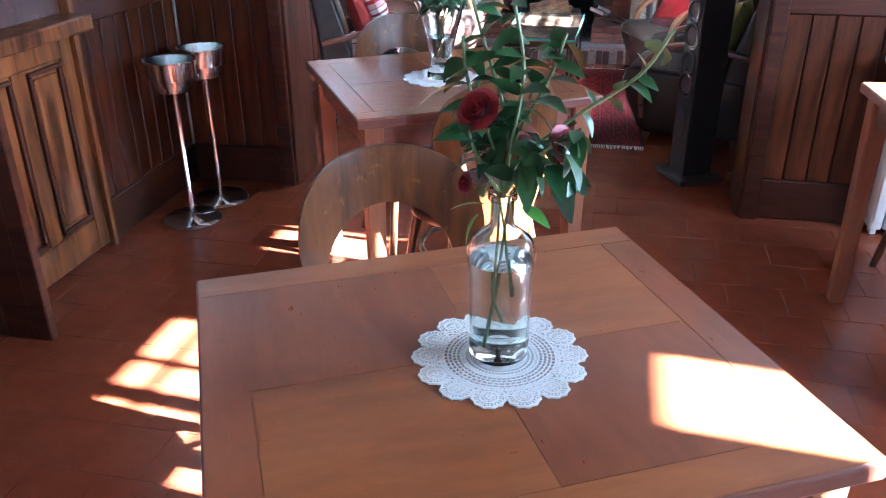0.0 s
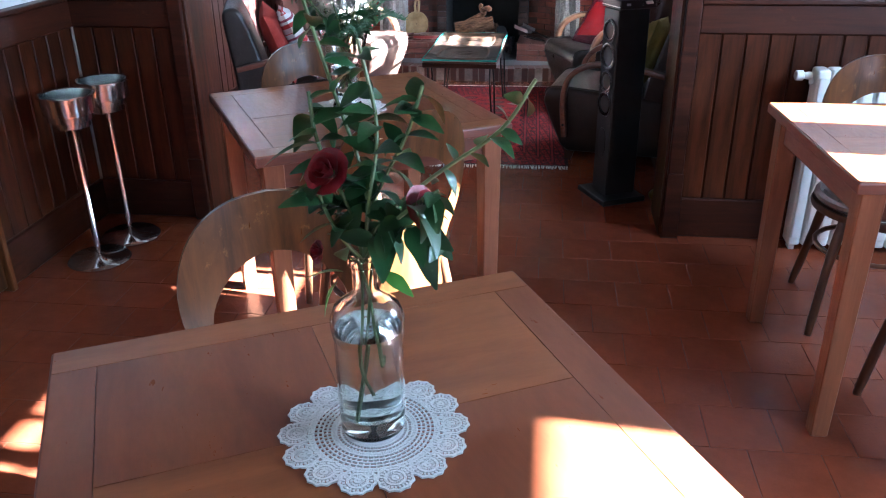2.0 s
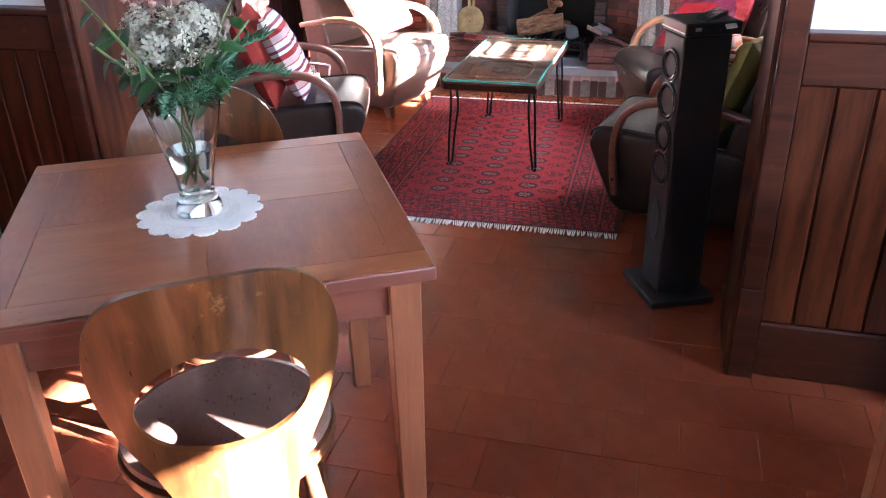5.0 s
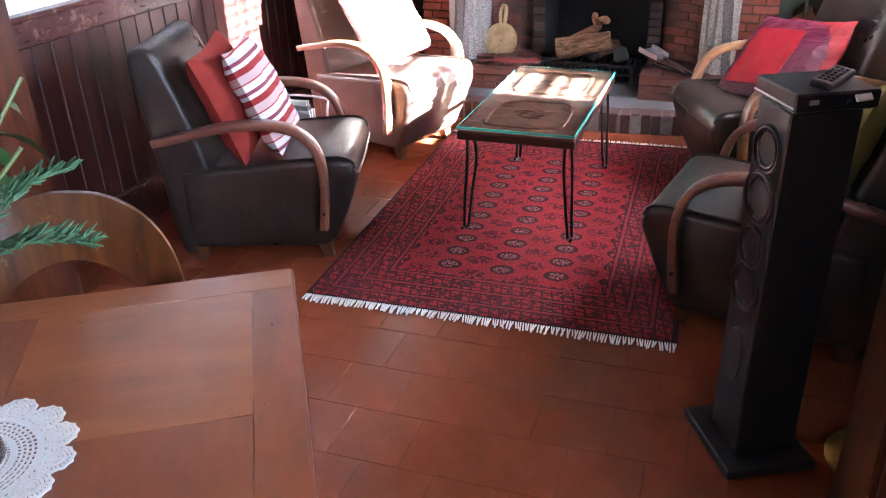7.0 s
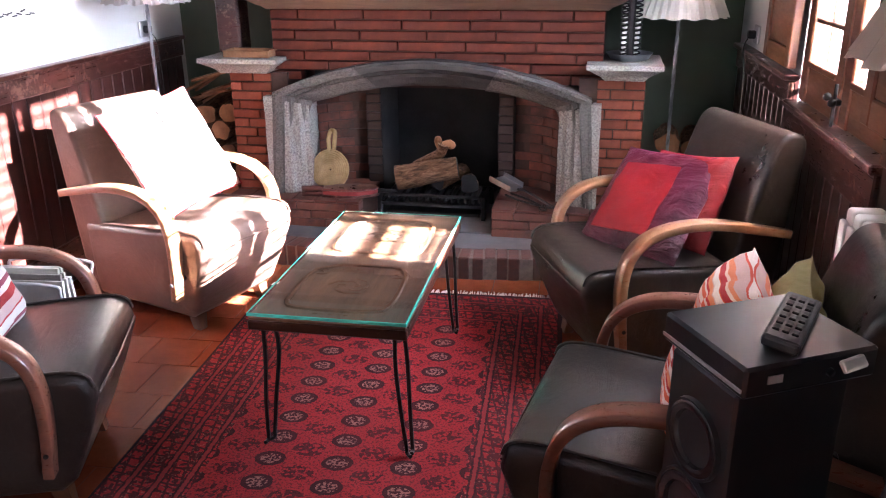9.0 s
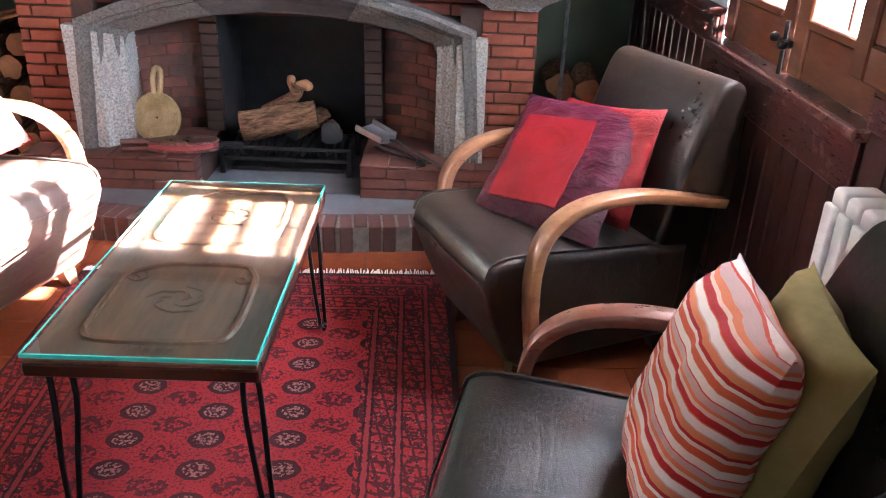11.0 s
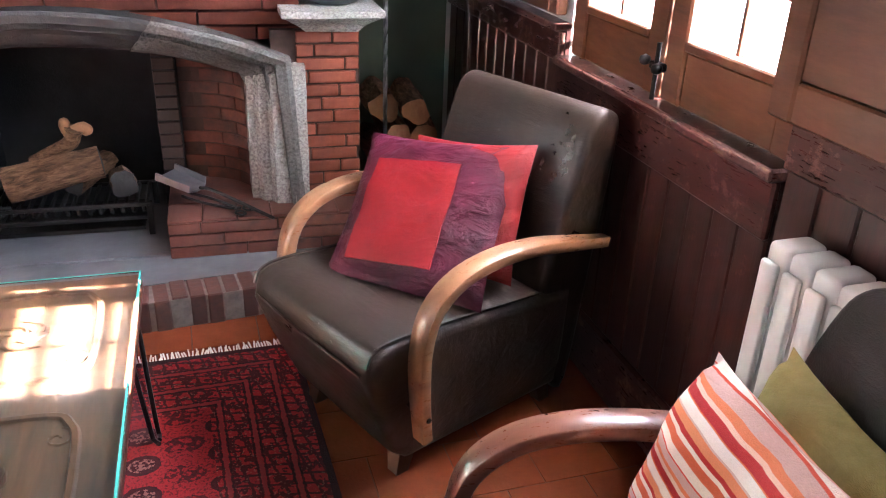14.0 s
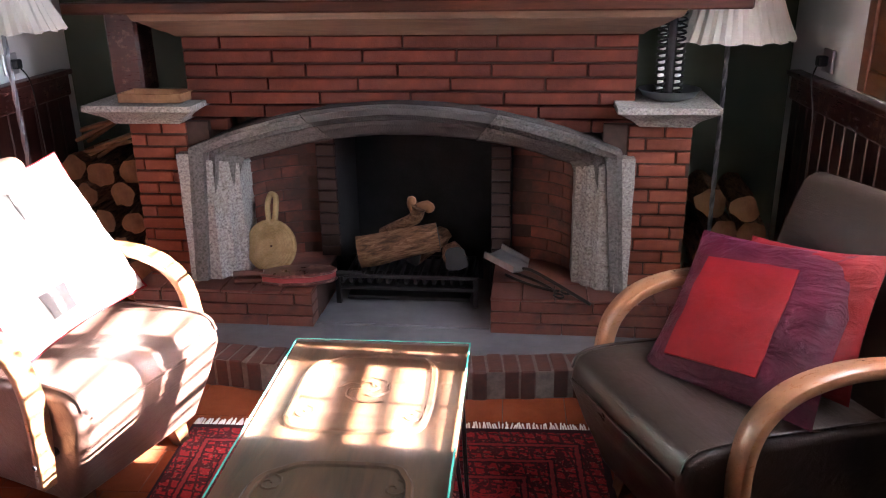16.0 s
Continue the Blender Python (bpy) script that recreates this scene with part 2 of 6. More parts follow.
# breast brick: sooty, and darkened further for the weaker light it gets
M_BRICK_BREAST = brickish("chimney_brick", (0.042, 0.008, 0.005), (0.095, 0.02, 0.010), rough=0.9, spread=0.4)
M_BRICK_SOOT = brickish("sooty_brick", (0.10, 0.027, 0.017), (0.18, 0.05, 0.028), (0.035, 0.022, 0.018))
M_BRICK_BLACK = brickish("blackened_brick", (0.028, 0.014, 0.011), (0.06, 0.028, 0.02), (0.018, 0.014, 0.013))
M_HEARTHBRICK = brickish("hearth_brick", (0.10, 0.03, 0.02), (0.19, 0.058, 0.035), (0.06, 0.032, 0.028), 0.5)
M_MORTAR = plain("dark_mortar", (0.05, 0.022, 0.015), 0.9, spread=0.4, scale=30, bump=0.4)
M_PALEMORTAR = plain("pale_mortar", (0.2, 0.17, 0.15), 0.9, spread=0.4, scale=40, bump=0.4)
M_SOOT = plain("soot", (0.012, 0.011, 0.011), 0.9, spread=0.5, bump=0.5)
M_SLATE = plain("grey_slab", (0.13, 0.13, 0.14), 0.55, spread=0.45, scale=5, bump=0.3)
M_IRON = plain("black_iron", (0.02, 0.019, 0.019), 0.5, 0.6, 0.5, 20, 0.3)
M_STEEL = plain("greyish_steel", (0.28, 0.29, 0.31), 0.35, 0.9, 0.3, 15, 0.1)
M_CHROME = plain("polished_chrome", (0.75, 0.74, 0.72), 0.12, 1.0, 0.12, 8, 0.02)
M_BRASS = plain("worn_brass", (0.45, 0.30, 0.09), 0.3, 1.0, 0.4, 12, 0.1)
M_BLACK = plain("black_vinyl", (0.012, 0.012, 0.013), 0.45, 0.0, 0.3, 6, 0.08)
M_CONE = plain("speaker_cone", (0.02, 0.02, 0.021), 0.25, 0.0, 0.3, 20, 0.05)
M_PLASTIC = plain("black_plastic", (0.015, 0.015, 0.016), 0.3, 0.0, 0.2, 10, 0.03)
M_WHITEPLASTIC = plain("white_plastic", (0.75, 0.72, 0.66), 0.4, 0.0, 0.1, 10, 0.03)
M_RADIATOR = plain("radiator_enamel", (0.74, 0.72, 0.68), 0.35, 0.0, 0.12, 4, 0.05)
M_PAPER = plain("paper", (0.75, 0.73, 0.68), 0.8, 0.0, 0.2, 10, 0.1)
M_DOILY = cloth("white_crochet", [(0.78, 0.76, 0.72), (0.86, 0.85, 0.82)], weave=900)
M_LAMPSHADE = cloth("pleated_shade", [(0.72, 0.70, 0.65), (0.8, 0.78, 0.73)], weave=500)
M_BEIGESHADE = cloth("beige_shade", [(0.70, 0.58, 0.49), (0.78, 0.66, 0.57)], weave=500)
for shade_cloth in (M_LAMPSHADE, M_BEIGESHADE):
    # thin cloth lets daylight through
    tree = shade_cloth.node_tree
    base = next(n for n in tree.nodes if n.type == "BSDF_PRINCIPLED")
    end = next(n for n in tree.nodes if n.type == "OUTPUT_MATERIAL")
    veil, both = tree.nodes.new("ShaderNodeBsdfTranslucent"), tree.nodes.new("ShaderNodeMixShader")
    veil.inputs[0].default_value = (0.75, 0.68, 0.6, 1)
    both.inputs[0].default_value = 0.45
    tree.links.new(base.outputs[0], both.inputs[1])
    tree.links.new(veil.outputs[0], both.inputs[2])
    tree.links.new(both.outputs[0], end.inputs[0])
M_RED = cloth("red_silk", [(0.22, 0.004, 0.008), (0.32, 0.010, 0.014)], rough=0.5)
M_REDSILK = cloth("dark_red_silk", [(0.19, 0.008, 0.010), (0.27, 0.016, 0.016)], rough=0.55, crease=3.0)
M_REDCOTTON = cloth("red_cotton", [(0.24, 0.022, 0.016), (0.33, 0.038, 0.026)])
M_PLUM = cloth("plum_silk", [(0.05, 0.005, 0.014), (0.115, 0.012, 0.034)], rough=0.36, crease=5.0)
STRIPES = [(0.66, 0.12, 0.045), (0.78, 0.62, 0.54), (0.50, 0.025, 0.02), (0.74, 0.24, 0.10), (0.62, 0.42, 0.36), (0.80, 0.70, 0.63), (0.70, 0.17, 0.06), (0.45, 0.02, 0.02), (0.76, 0.50, 0.38), (0.72, 0.20, 0.08), (0.58, 0.36, 0.31), (0.62, 0.07, 0.03), (0.80, 0.66, 0.58), (0.70, 0.15, 0.06)]
M_STRIPE = cloth("striped_cotton", STRIPES * 2, 0.19, axis=2)
M_STRIPE_B = cloth("striped_red_white", [(0.35, 0.03, 0.03), (0.72, 0.68, 0.66), (0.28, 0.06, 0.09), (0.7, 0.66, 0.64), (0.45, 0.05, 0.05), (0.6, 0.42, 0.4)], 0.11, axis=2)
M_OLIVE = cloth("olive_linen", [(0.24, 0.19, 0.055), (0.34, 0.28, 0.095)])
M_CREAM = cloth("cream_cotton", [(0.74, 0.69, 0.62), (0.82, 0.78, 0.71)])
M_GREYCLOTH = cloth("grey_patch", [(0.3, 0.27, 0.25), (0.4, 0.36, 0.33)])
M_LEAF = plain("leaf_green", (0.028, 0.085, 0.022), 0.4, 0.0, 0.45, 25, 0.15)
M_LEAF_BRIGHT = plain("leaf_bright", (0.10, 0.26, 0.035), 0.4, 0.0, 0.3, 25, 0.15)
M_NEEDLE = plain("cypress_green", (0.05, 0.13, 0.06), 0.55, 0.0, 0.4, 30, 0.1)
M_STEM = plain("stem_green", (0.11, 0.15, 0.05), 0.55, 0.0, 0.3, 20, 0.1)
M_ROSE = plain("rose_red", (0.24, 0.008, 0.014), 0.5, 0.0, 0.55, 30, 0.1)
M_HYDRANGEA = plain("dried_hydrangea", (0.42, 0.40, 0.30), 0.8, 0.0, 0.45, 30, 0.1)
M_PINKBUD = plain("dusty_pink_bud", (0.5, 0.33, 0.25), 0.8, 0.0, 0.4, 30, 0.1)
M_TOPGLASS = glass("tabletop_glass", (0.97, 0.995, 0.985), 0.0, 1.45)
M_GLASS = glass("clear_glass", (0.97, 1.0, 0.99), 0.0, 1.45)
M_WATER = glass("water", (0.93, 0.98, 0.97), 0.0, 1.33)
M_PANE = glass("window_glass", (1, 1, 1), 0.0, 1.02)
M_GREENGLASS = plain("green_glass_edge", (0.07, 0.50, 0.40), 0.15, 0.0, 0.2, 20, 0.02)
M_BARK = bark_material()
M_CUT = wood("log_cut_face", (0.16, 0.06, 0.02), (0.34, 0.15, 0.055), 0.8, (4, 4, 4))
M_STRAW = cloth("woven_straw", [(0.20, 0.14, 0.06), (0.46, 0.36, 0.19)], weave=110)
M_BELLOWS = leather("bellows_leather", (0.14, 0.012, 0.016), (0.22, 0.03, 0.03), 0.5)
M_SILVER = plain("brushed_silver", (0.55, 0.55, 0.55), 0.4, 0.7, 0.1, 10, 0.02)
M_INK = plain("dark_ink", (0.04, 0.04, 0.04), 0.7)
M_REDINK = plain("red_paint", (0.6, 0.05, 0.05), 0.7)
M_ROAD = plain("sunlit_yard", (0.5, 0.48, 0.44), 0.9, 0.0, 0.3, 2, 0.2)
M_WHITEPAINT = plain("white_painted_iron", (0.75, 0.75, 0.76), 0.5, 0.0, 0.15, 8, 0.1)


def stone_material(name="rough_granite", k=1.0):
    g = Graph(name)
    v = g.coords("Object")
    speck = g.noise(v, 120, 4, 0.7)
    big = g.noise(v, 7, 6, 0.7)
    c = g.ramp(speck, (0.34, (0.10 * k, 0.095 * k, 0.09 * k)), (0.5, (0.245 * k, 0.235 * k, 0.22 * k)), (0.68, (0.38 * k, 0.37 * k, 0.35 * k)))
    c = g.mix(g.ramp(big, (0.4, (0, 0, 0)), (0.7, (0.7, 0.7, 0.7))), c, g.mix(0.45, c, (0.20 * k, 0.14 * k, 0.085 * k)))
    g.bump(g.math("ADD", speck, g.math("MULTIPLY", big, 0.8)), 0.8, 0.006)
    return g.done(c, 0.85)


def smoked_stone():
    g = Graph("smoked_stone")
    v = g.coords("Object")
    n = g.noise(v, 6, 6, 0.7)
    f = g.noise(v, 120, 3, 0.7)
    c = g.ramp(n, (0.35, (0.018, 0.0165, 0.0165)), (0.75, (0.062, 0.055, 0.052)))
    g.bump(g.math("ADD", f, n), 0.5, 0.005)
    return g.done(c, 0.75)


M_STONE, M_SMOKED = stone_material(), smoked_stone()
M_GREYSTONE = stone_material("stained_granite", 0.36)


def rug_material(wide, long):
    """A red knotted rug: rows of dark octagons in the field, and several patterned borders."""
    g = Graph("knotted_rug")
    v = g.coords("Object")
    wob = g.node("ShaderNodeTexNoise")
    g.link(v, wob.inputs["Vector"])
    wob.inputs["Scale"].default_value = 60
    shake = g.node("ShaderNodeVectorMath", operation="MULTIPLY_ADD")
    g.link(wob.outputs["Color"], shake.inputs[0])
    shake.inputs[1].default_value = (0.010, 0.010, 0)
    g.link(v, shake.inputs[2])
    sep = g.node("ShaderNodeSeparateXYZ")
    g.link(shake.outputs[0], sep.inputs[0])
    x, y = sep.outputs[0], sep.outputs[1]
    ax, ay = g.math("ABSOLUTE", x), g.math("ABSOLUTE", y)
    edge = g.math("MINIMUM", g.math("SUBTRACT", wide / 2, ax), g.math("SUBTRACT", long / 2, ay))
    red, dark, pale = (0.225, 0.014, 0.017), (0.012, 0.007, 0.010), (0.36, 0.19, 0.15)

    def cell(a, size, shift=0.0):
        f = g.math("FRACT", g.math("ADD", g.math("DIVIDE", a, size), 0.5 + shift))
        return g.math("ABSOLUTE", g.math("SUBTRACT", f, 0.5))

    # field: three columns of oval guls with pale hearts, dark stars between
    def oval(shift, wide_, deep_):
        mx, my = g.math("MULTIPLY", cell(x, 0.2, shift), 0.2 / wide_), g.math("MULTIPLY", cell(y, 0.112, shift), 0.112 / deep_)
        return g.math("SQRT", g.math("ADD", g.math("MULTIPLY", mx, mx), g.math("MULTIPLY", my, my)))

    d1 = oval(0.0, 0.046, 0.036)
    gul = g.math("LESS_THAN", d1, 1.0)
    heart = g.math("MULTIPLY", g.math("LESS_THAN", d1, 0.68), g.math("GREATER_THAN", g.noise(v, 105, 1, 0.5), 0.5))
    d2 = oval(0.5, 0.05, 0.034)
    star = g.math("MULTIPLY", g.math("LESS_THAN", d2, 1.0), g.math("GREATER_THAN", g.noise(v, 75, 1, 0.5), 0.49))
    field = g.mix(g.math("MULTIPLY", gul, 0.93), red, dark)
    field = g.mix(g.math("MULTIPLY", heart, 0.5), field, pale)
    field = g.mix(g.math("MULTIPLY", star, 0.8), field, dark)
    specks = g.math("GREATER_THAN", g.noise(v, 130, 2, 0.6), 0.56)
    field = g.mix(g.math("MULTIPLY", specks, 0.6), field, dark)
    # borders: leafy bands and lines
    along = g.math("ADD", x, y)
    across = g.math("SUBTRACT", x, y)
    lattice = g.math("ABSOLUTE", g.math("SUBTRACT", cell(along, 0.06), cell(across, 0.09)))
    leafy = g.math("LESS_THAN", lattice, 0.11)
    blocks = g.math("GREATER_THAN", g.noise(v, 52, 2, 0.5), 0.53)
    band = g.mix(g.math("MULTIPLY", g.math("MAXIMUM", leafy, blocks), 0.85), red, dark)
    tiny = g.math("GREATER_THAN", g.noise(v, 140, 1, 0.5), 0.66)
    band = g.mix(g.math("MULTIPLY", tiny, 0.32), band, pale)
    lines = g.math("LESS_THAN", cell(edge, 0.08), 0.07)
    band = g.mix(g.math("MULTIPLY", lines, 0.9), band, (0.19, 0.022, 0.024))
    twin = g.math("LESS_THAN", g.math("ABSOLUTE", g.math("SUBTRACT", cell(edge, 0.08), 0.12)), 0.035)
    band = g.mix(g.math("MULTIPLY", twin, 0.85), band, dark)
    c = g.mix(g.math("LESS_THAN", edge, 0.265), field, band)
    c = g.mix(g.math("LESS_THAN", edge, 0.014), c, dark)
    fade = g.noise(v, 2.5, 5, 0.65)
    c = g.mix(g.ramp(fade, (0.4, (0, 0, 0)), (0.8, (0.35, 0.35, 0.35))), c, g.mix(0.5, c, (0.24, 0.04, 0.035)))
    knots = g.noise(v, 420, 2, 0.6)
    c = g.mix(g.math("MULTIPLY", knots, 0.32), c, (0.02, 0.006, 0.007))
    g.bump(knots, 0.5, 0.003)
    return g.done(c, 0.92, specular_ior_level=0.12)


# ---- mesh helpers ----
def to_mesh(bm, name, material, smooth=False):
    me = bpy.data.meshes.new(name)
    bmesh.ops.recalc_face_normals(bm, faces=bm.faces[:])
    if smooth:
        for f in bm.faces:
            f.smooth = True
    bm.to_mesh(me)
    bm.free()
    for m in material if isinstance(material, (list, tuple)) else [material]:
        me.materials.append(m)
    if smooth:
        me.set_sharp_from_angle(angle=radians(50))
    return me


def part(name, bm, material, parent, label="", smooth=False, at=None):
    ob = new(name, to_mesh(bm, name, material, smooth))
    ob.parent = parent
    if at is not None:
        ob.matrix_local = at
    return tagged(ob, label)


def thing(name, at, label, category, group="", kind=""):
    ob = new(name)
    ob.empty_display_size = 0.1
    ob.matrix_basis = at
    return tagged(ob, label, category, group, kind)


def single(name, bm, material, at, label, category, group="", kind="", smooth=False):
    ob = new(name, to_mesh(bm, name, material, smooth))
    ob.matrix_basis = at
    return tagged(ob, label, category, group, kind)


def box(x0, x1, y0, y1, z0, z1, bevel=0.0, bm=None, seg=1):
    own = bmesh.new()
    r = bmesh.ops.create_cube(own, size=1.0)
    for v in r["verts"]:
        v.co = Vector(((x0 + x1) / 2 + v.co.x * (x1 - x0), (y0 + y1) / 2 + v.co.y * (y1 - y0), (z0 + z1) / 2 + v.co.z * (z1 - z0)))
    if bevel:
        bmesh.ops.bevel(own, geom=own.edges[:], offset=bevel, segments=seg, affect="EDGES", profile=0.5)
    return own if bm is None else merge(bm, own)


def merge(bm, other, m=None):
    """Adds other into bm, turned by m."""
    if m is not None:
        other.transform(m)
    me = bpy.data.meshes.new("tmp")
    other.to_mesh(me)
    other.free()
    bm.from_mesh(me)
    bpy.data.meshes.remove(me)
    return bm


def lathe(profile, n=32, bm=None, m=None):
    """Turns (radius, z) pairs about z."""
    own = bmesh.new()
    rings = []
    for r, z in profile:
        rings.append([own.verts.new((max(r, 1e-4) * math.cos(2 * math.pi * i / n), max(r, 1e-4) * math.sin(2 * math.pi * i / n), z)) for i in range(n)])
    for a, b in zip(rings, rings[1:]):
        for i in range(n):
            own.faces.new((a[i], a[(i + 1) % n], b[(i + 1) % n], b[i]))
    bmesh.ops.remove_doubles(own, verts=own.verts[:], dist=2e-4)
    if bm is None:
        if m is not None:
            own.transform(m)
        return own
    return merge(bm, own, m)


def smooth_path(points, n=6):
    """A Catmull-Rom line through the points."""
    p = [Vector(q) for q in points]
    p = [p[0] * 2 - p[1]] + p + [p[-1] * 2 - p[-2]]
    out = []
    for i in range(1, len(p) - 2):
        for k in range(n):
            t = k / n
            out.append(0.5 * (2 * p[i] + (p[i + 1] - p[i - 1]) * t + (2 * p[i - 1] - 5 * p[i] + 4 * p[i + 1] - p[i + 2]) * t * t + (3 * p[i] - p[i - 1] - 3 * p[i + 1] + p[i + 2]) * t ** 3))
    return out + [p[-2]]


def tube(points, radius, n=8, bm=None, section=None, side=None):
    """Sweeps a circle, or a section of (a, b) pairs along side and across it, along the points. radius: one, or one a point."""
    own = bmesh.new()
    pts = [Vector(q) for q in points]
    rad = radius if isinstance(radius, (list, tuple)) else [radius] * len(pts)
    sec = section or [(math.cos(2 * math.pi * i / n), math.sin(2 * math.pi * i / n)) for i in range(n)]
    rings = []
    ref = Vector(side) if side else None
    for i, q in enumerate(pts):
        t = (pts[min(i + 1, len(pts) - 1)] - pts[max(i - 1, 0)]).normalized()
        if side:
            a = (ref - t * ref.dot(t)).normalized()
        else:
            if ref is None:
                ref = t.orthogonal()
            a = (ref - t * ref.dot(t)).normalized()
            ref = a
        b = t.cross(a)
        rings.append([own.verts.new(q + (a * s + b * u) * rad[i]) for s, u in sec])
    k = len(sec)
    for a, b in zip(rings, rings[1:]):
        for i in range(k):
            own.faces.new((a[i], a[(i + 1) % k], b[(i + 1) % k], b[i]))
    own.faces.new(rings[0][::-1])
    own.faces.new(rings[-1])
    return own if bm is None else merge(bm, own)


def prism(outline, depth0, depth1, axis="y", bevel=0.0, seg=2, bm=None):
    """Extrudes an outline of (a, z) pairs along axis."""
    own = bmesh.new()
    put = {"y": lambda a, z, d: (a, d, z), "x": lambda a, z, d: (d, a, z), "z": lambda a, z, d: (a, z, d)}[axis]
    f0 = own.faces.new([own.verts.new(put(a, z, depth0)) for a, z in outline])
    r = bmesh.ops.extrude_face_region(own, geom=[f0])
    shift = Vector(put(0, 0, depth1)) - Vector(put(0, 0, depth0))
    bmesh.ops.translate(own, verts=[v for v in r["geom"] if isinstance(v, bmesh.types.BMVert)], vec=shift)
    if bevel:
        bmesh.ops.bevel(own, geom=own.edges[:], offset=bevel, segments=seg, affect="EDGES", profile=0.5)
    return own if bm is None else merge(bm, own)


def roughen(bm, size, scale=8.0, seed=0.0):
    for v in bm.verts:
        v.co += noise.noise_vector(v.co * scale + Vector((seed, seed * 2, 0))) * size
    return bm


# ---- structure ----
LEFT, RIGHT, BACK = -1.76, 1.26, 7.55
DIV0, DIV1 = 3.68, 3.95
GAP0, GAP1 = -1.2, 0.86
EAST = 2.8
HIGH = 2.65
SOUTH = -1.9
FIRE = pose(-0.225, 6.96, 0, 0, 0, -2.2)


def structure(name, bm, material, label, category="wall", at=None):
    return single(name, bm, material, at or Matrix(), label, category, kind="structure")


floor = structure("floor", box(LEFT - 0.3, EAST + 0.3, SOUTH - 0.3, BACK + 0.4, -0.12, -0.0018), M_JOINT, "red terracotta tile floor with dark joints", "floor")
bm = box(LEFT - 0.25, EAST + 0.2, SOUTH - 0.2, DIV1, HIGH, HIGH + 0.1)
box(LEFT - 0.25, RIGHT + 0.28, DIV1, BACK + 0.4, HIGH, HIGH + 0.1, bm=bm)
structure("ceiling", bm, M_CEIL, "unseen ceiling, made dark brown to cut bounced light", "ceiling")
wall_west = structure("wall_west", box(LEFT - 0.25, LEFT, SOUTH, BACK + 0.4, -0.006, HIGH), M_WHITE, "white plaster wall above dark wood panelling")
structure("wall_north", box(-1.9, 1.75, 0.645, 0.83, -0.006, HIGH), M_GREEN, "dull green plaster wall behind the fireplace", at=FIRE)

# the wall with the living room's window
WIN = (5.385, 6.36, 0.83, 2.35)
bm = box(RIGHT, RIGHT + 0.28, DIV1, WIN[0], -0.006, HIGH)
box(RIGHT, RIGHT + 0.28, WIN[1], BACK + 0.3, -0.006, HIGH, bm=bm)
box(RIGHT, RIGHT + 0.28, WIN[0], WIN[1], -0.006, WIN[2], bm=bm)
box(RIGHT, RIGHT + 0.28, WIN[0], WIN[1], WIN[3], HIGH, bm=bm)
wall_east_living = structure("wall_east_living", bm, M_WHITE, "white plaster wall with a wood casement window")

# the wall between the rooms, with its wide opening
bm = box(LEFT, GAP0 - 0.06, DIV0 + 0.03, DIV1, -0.006, HIGH)
box(GAP1 + 0.06, EAST + 0.25, DIV0 + 0.03, DIV1, -0.006, HIGH, bm=bm)
box(GAP0 - 0.06, GAP1 + 0.06, DIV0 + 0.03, DIV1, 2.2, HIGH, bm=bm)
wall_divider = structure("wall_divider", bm, M_WHITE, "white plaster wall with a wide wood-lined opening")

# the dining room's unseen outer wall: window openings sized to cast the sun patches
OPEN = [(0.805, 1.045, 0.85, 2.02), (1.255, 2.065, 1.60, 1.95), (2.08, 2.365, 1.50, 1.99), (2.595, 2.90, 1.42, 1.91)]
bm = bmesh.new()
edges = [SOUTH] + [v for o in OPEN for v in o[:2]] + [DIV0 + 0.03]
for a, b in zip(edges[::2], edges[1::2]):
    box(EAST, EAST + 0.2, a, b, -0.006, HIGH, bm=bm)
for a, b, z0, z1 in OPEN:
    box(EAST, EAST + 0.2, a, b, -0.006, z0, bm=bm)
    box(EAST, EAST + 0.2, a, b, z1, HIGH, bm=bm)
structure("wall_east_dining", bm, M_OCHRE, "unseen ochre plaster wall, window openings shaped to cast the sun patches")
# unseen south wall; its window opening is added along with the rear fill
bm = box(LEFT, -0.7, SOUTH - 0.2, SOUTH, -0.006, HIGH)
box(1.1, EAST + 0.2, SOUTH - 0.2, SOUTH, -0.006, HIGH, bm=bm)
box(-0.7, 1.1, SOUTH - 0.2, SOUTH, -0.006, 1.0, bm=bm)
box(-0.7, 1.1, SOUTH - 0.2, SOUTH, 2.15, HIGH, bm=bm)
structure("wall_south", bm, M_OCHRE, "unseen ochre plaster wall with an added opening for fill light")
structure("ground", box(-60, 60, -60, 60, -0.5, -0.14), M_ROAD, "pale sunlit ground outside the house", "ground")

# muntins in the dining windows
for n, (a, b, z0, z1) in enumerate(OPEN, 2):
    w = thing(f"window_{n}", pose(EAST + 0.06, 0, 0), "wooden window with thin glazing bars", "window", kind="structure")
    for y in (a, b - 0.035):
        part("stile", box(-0.02, 0.02, y, y + 0.035, z0, z1, 0.004), M_WINDOW, w)
    mid = (a + b) / 2
    if b - a > 0.5:
        for q, half in ((0.173, 0.025), (0.432, 0.04), (0.648, 0.02)):
            mid = a + (b - a) * q
            part("glazing_bar", box(-0.014, 0.014, mid - half, mid + half, z0, z1, 0.003), M_WINDOW, w)
    for k in (1, 2) if b - a > 0.5 else ():
        z = z0 + (z1 - z0) * k / 3
        part("glazing_bar", box(-0.011, 0.011, a + 0.036, b - 0.036, z - 0.01, z + 0.01, 0.003), M_WINDOW, w)


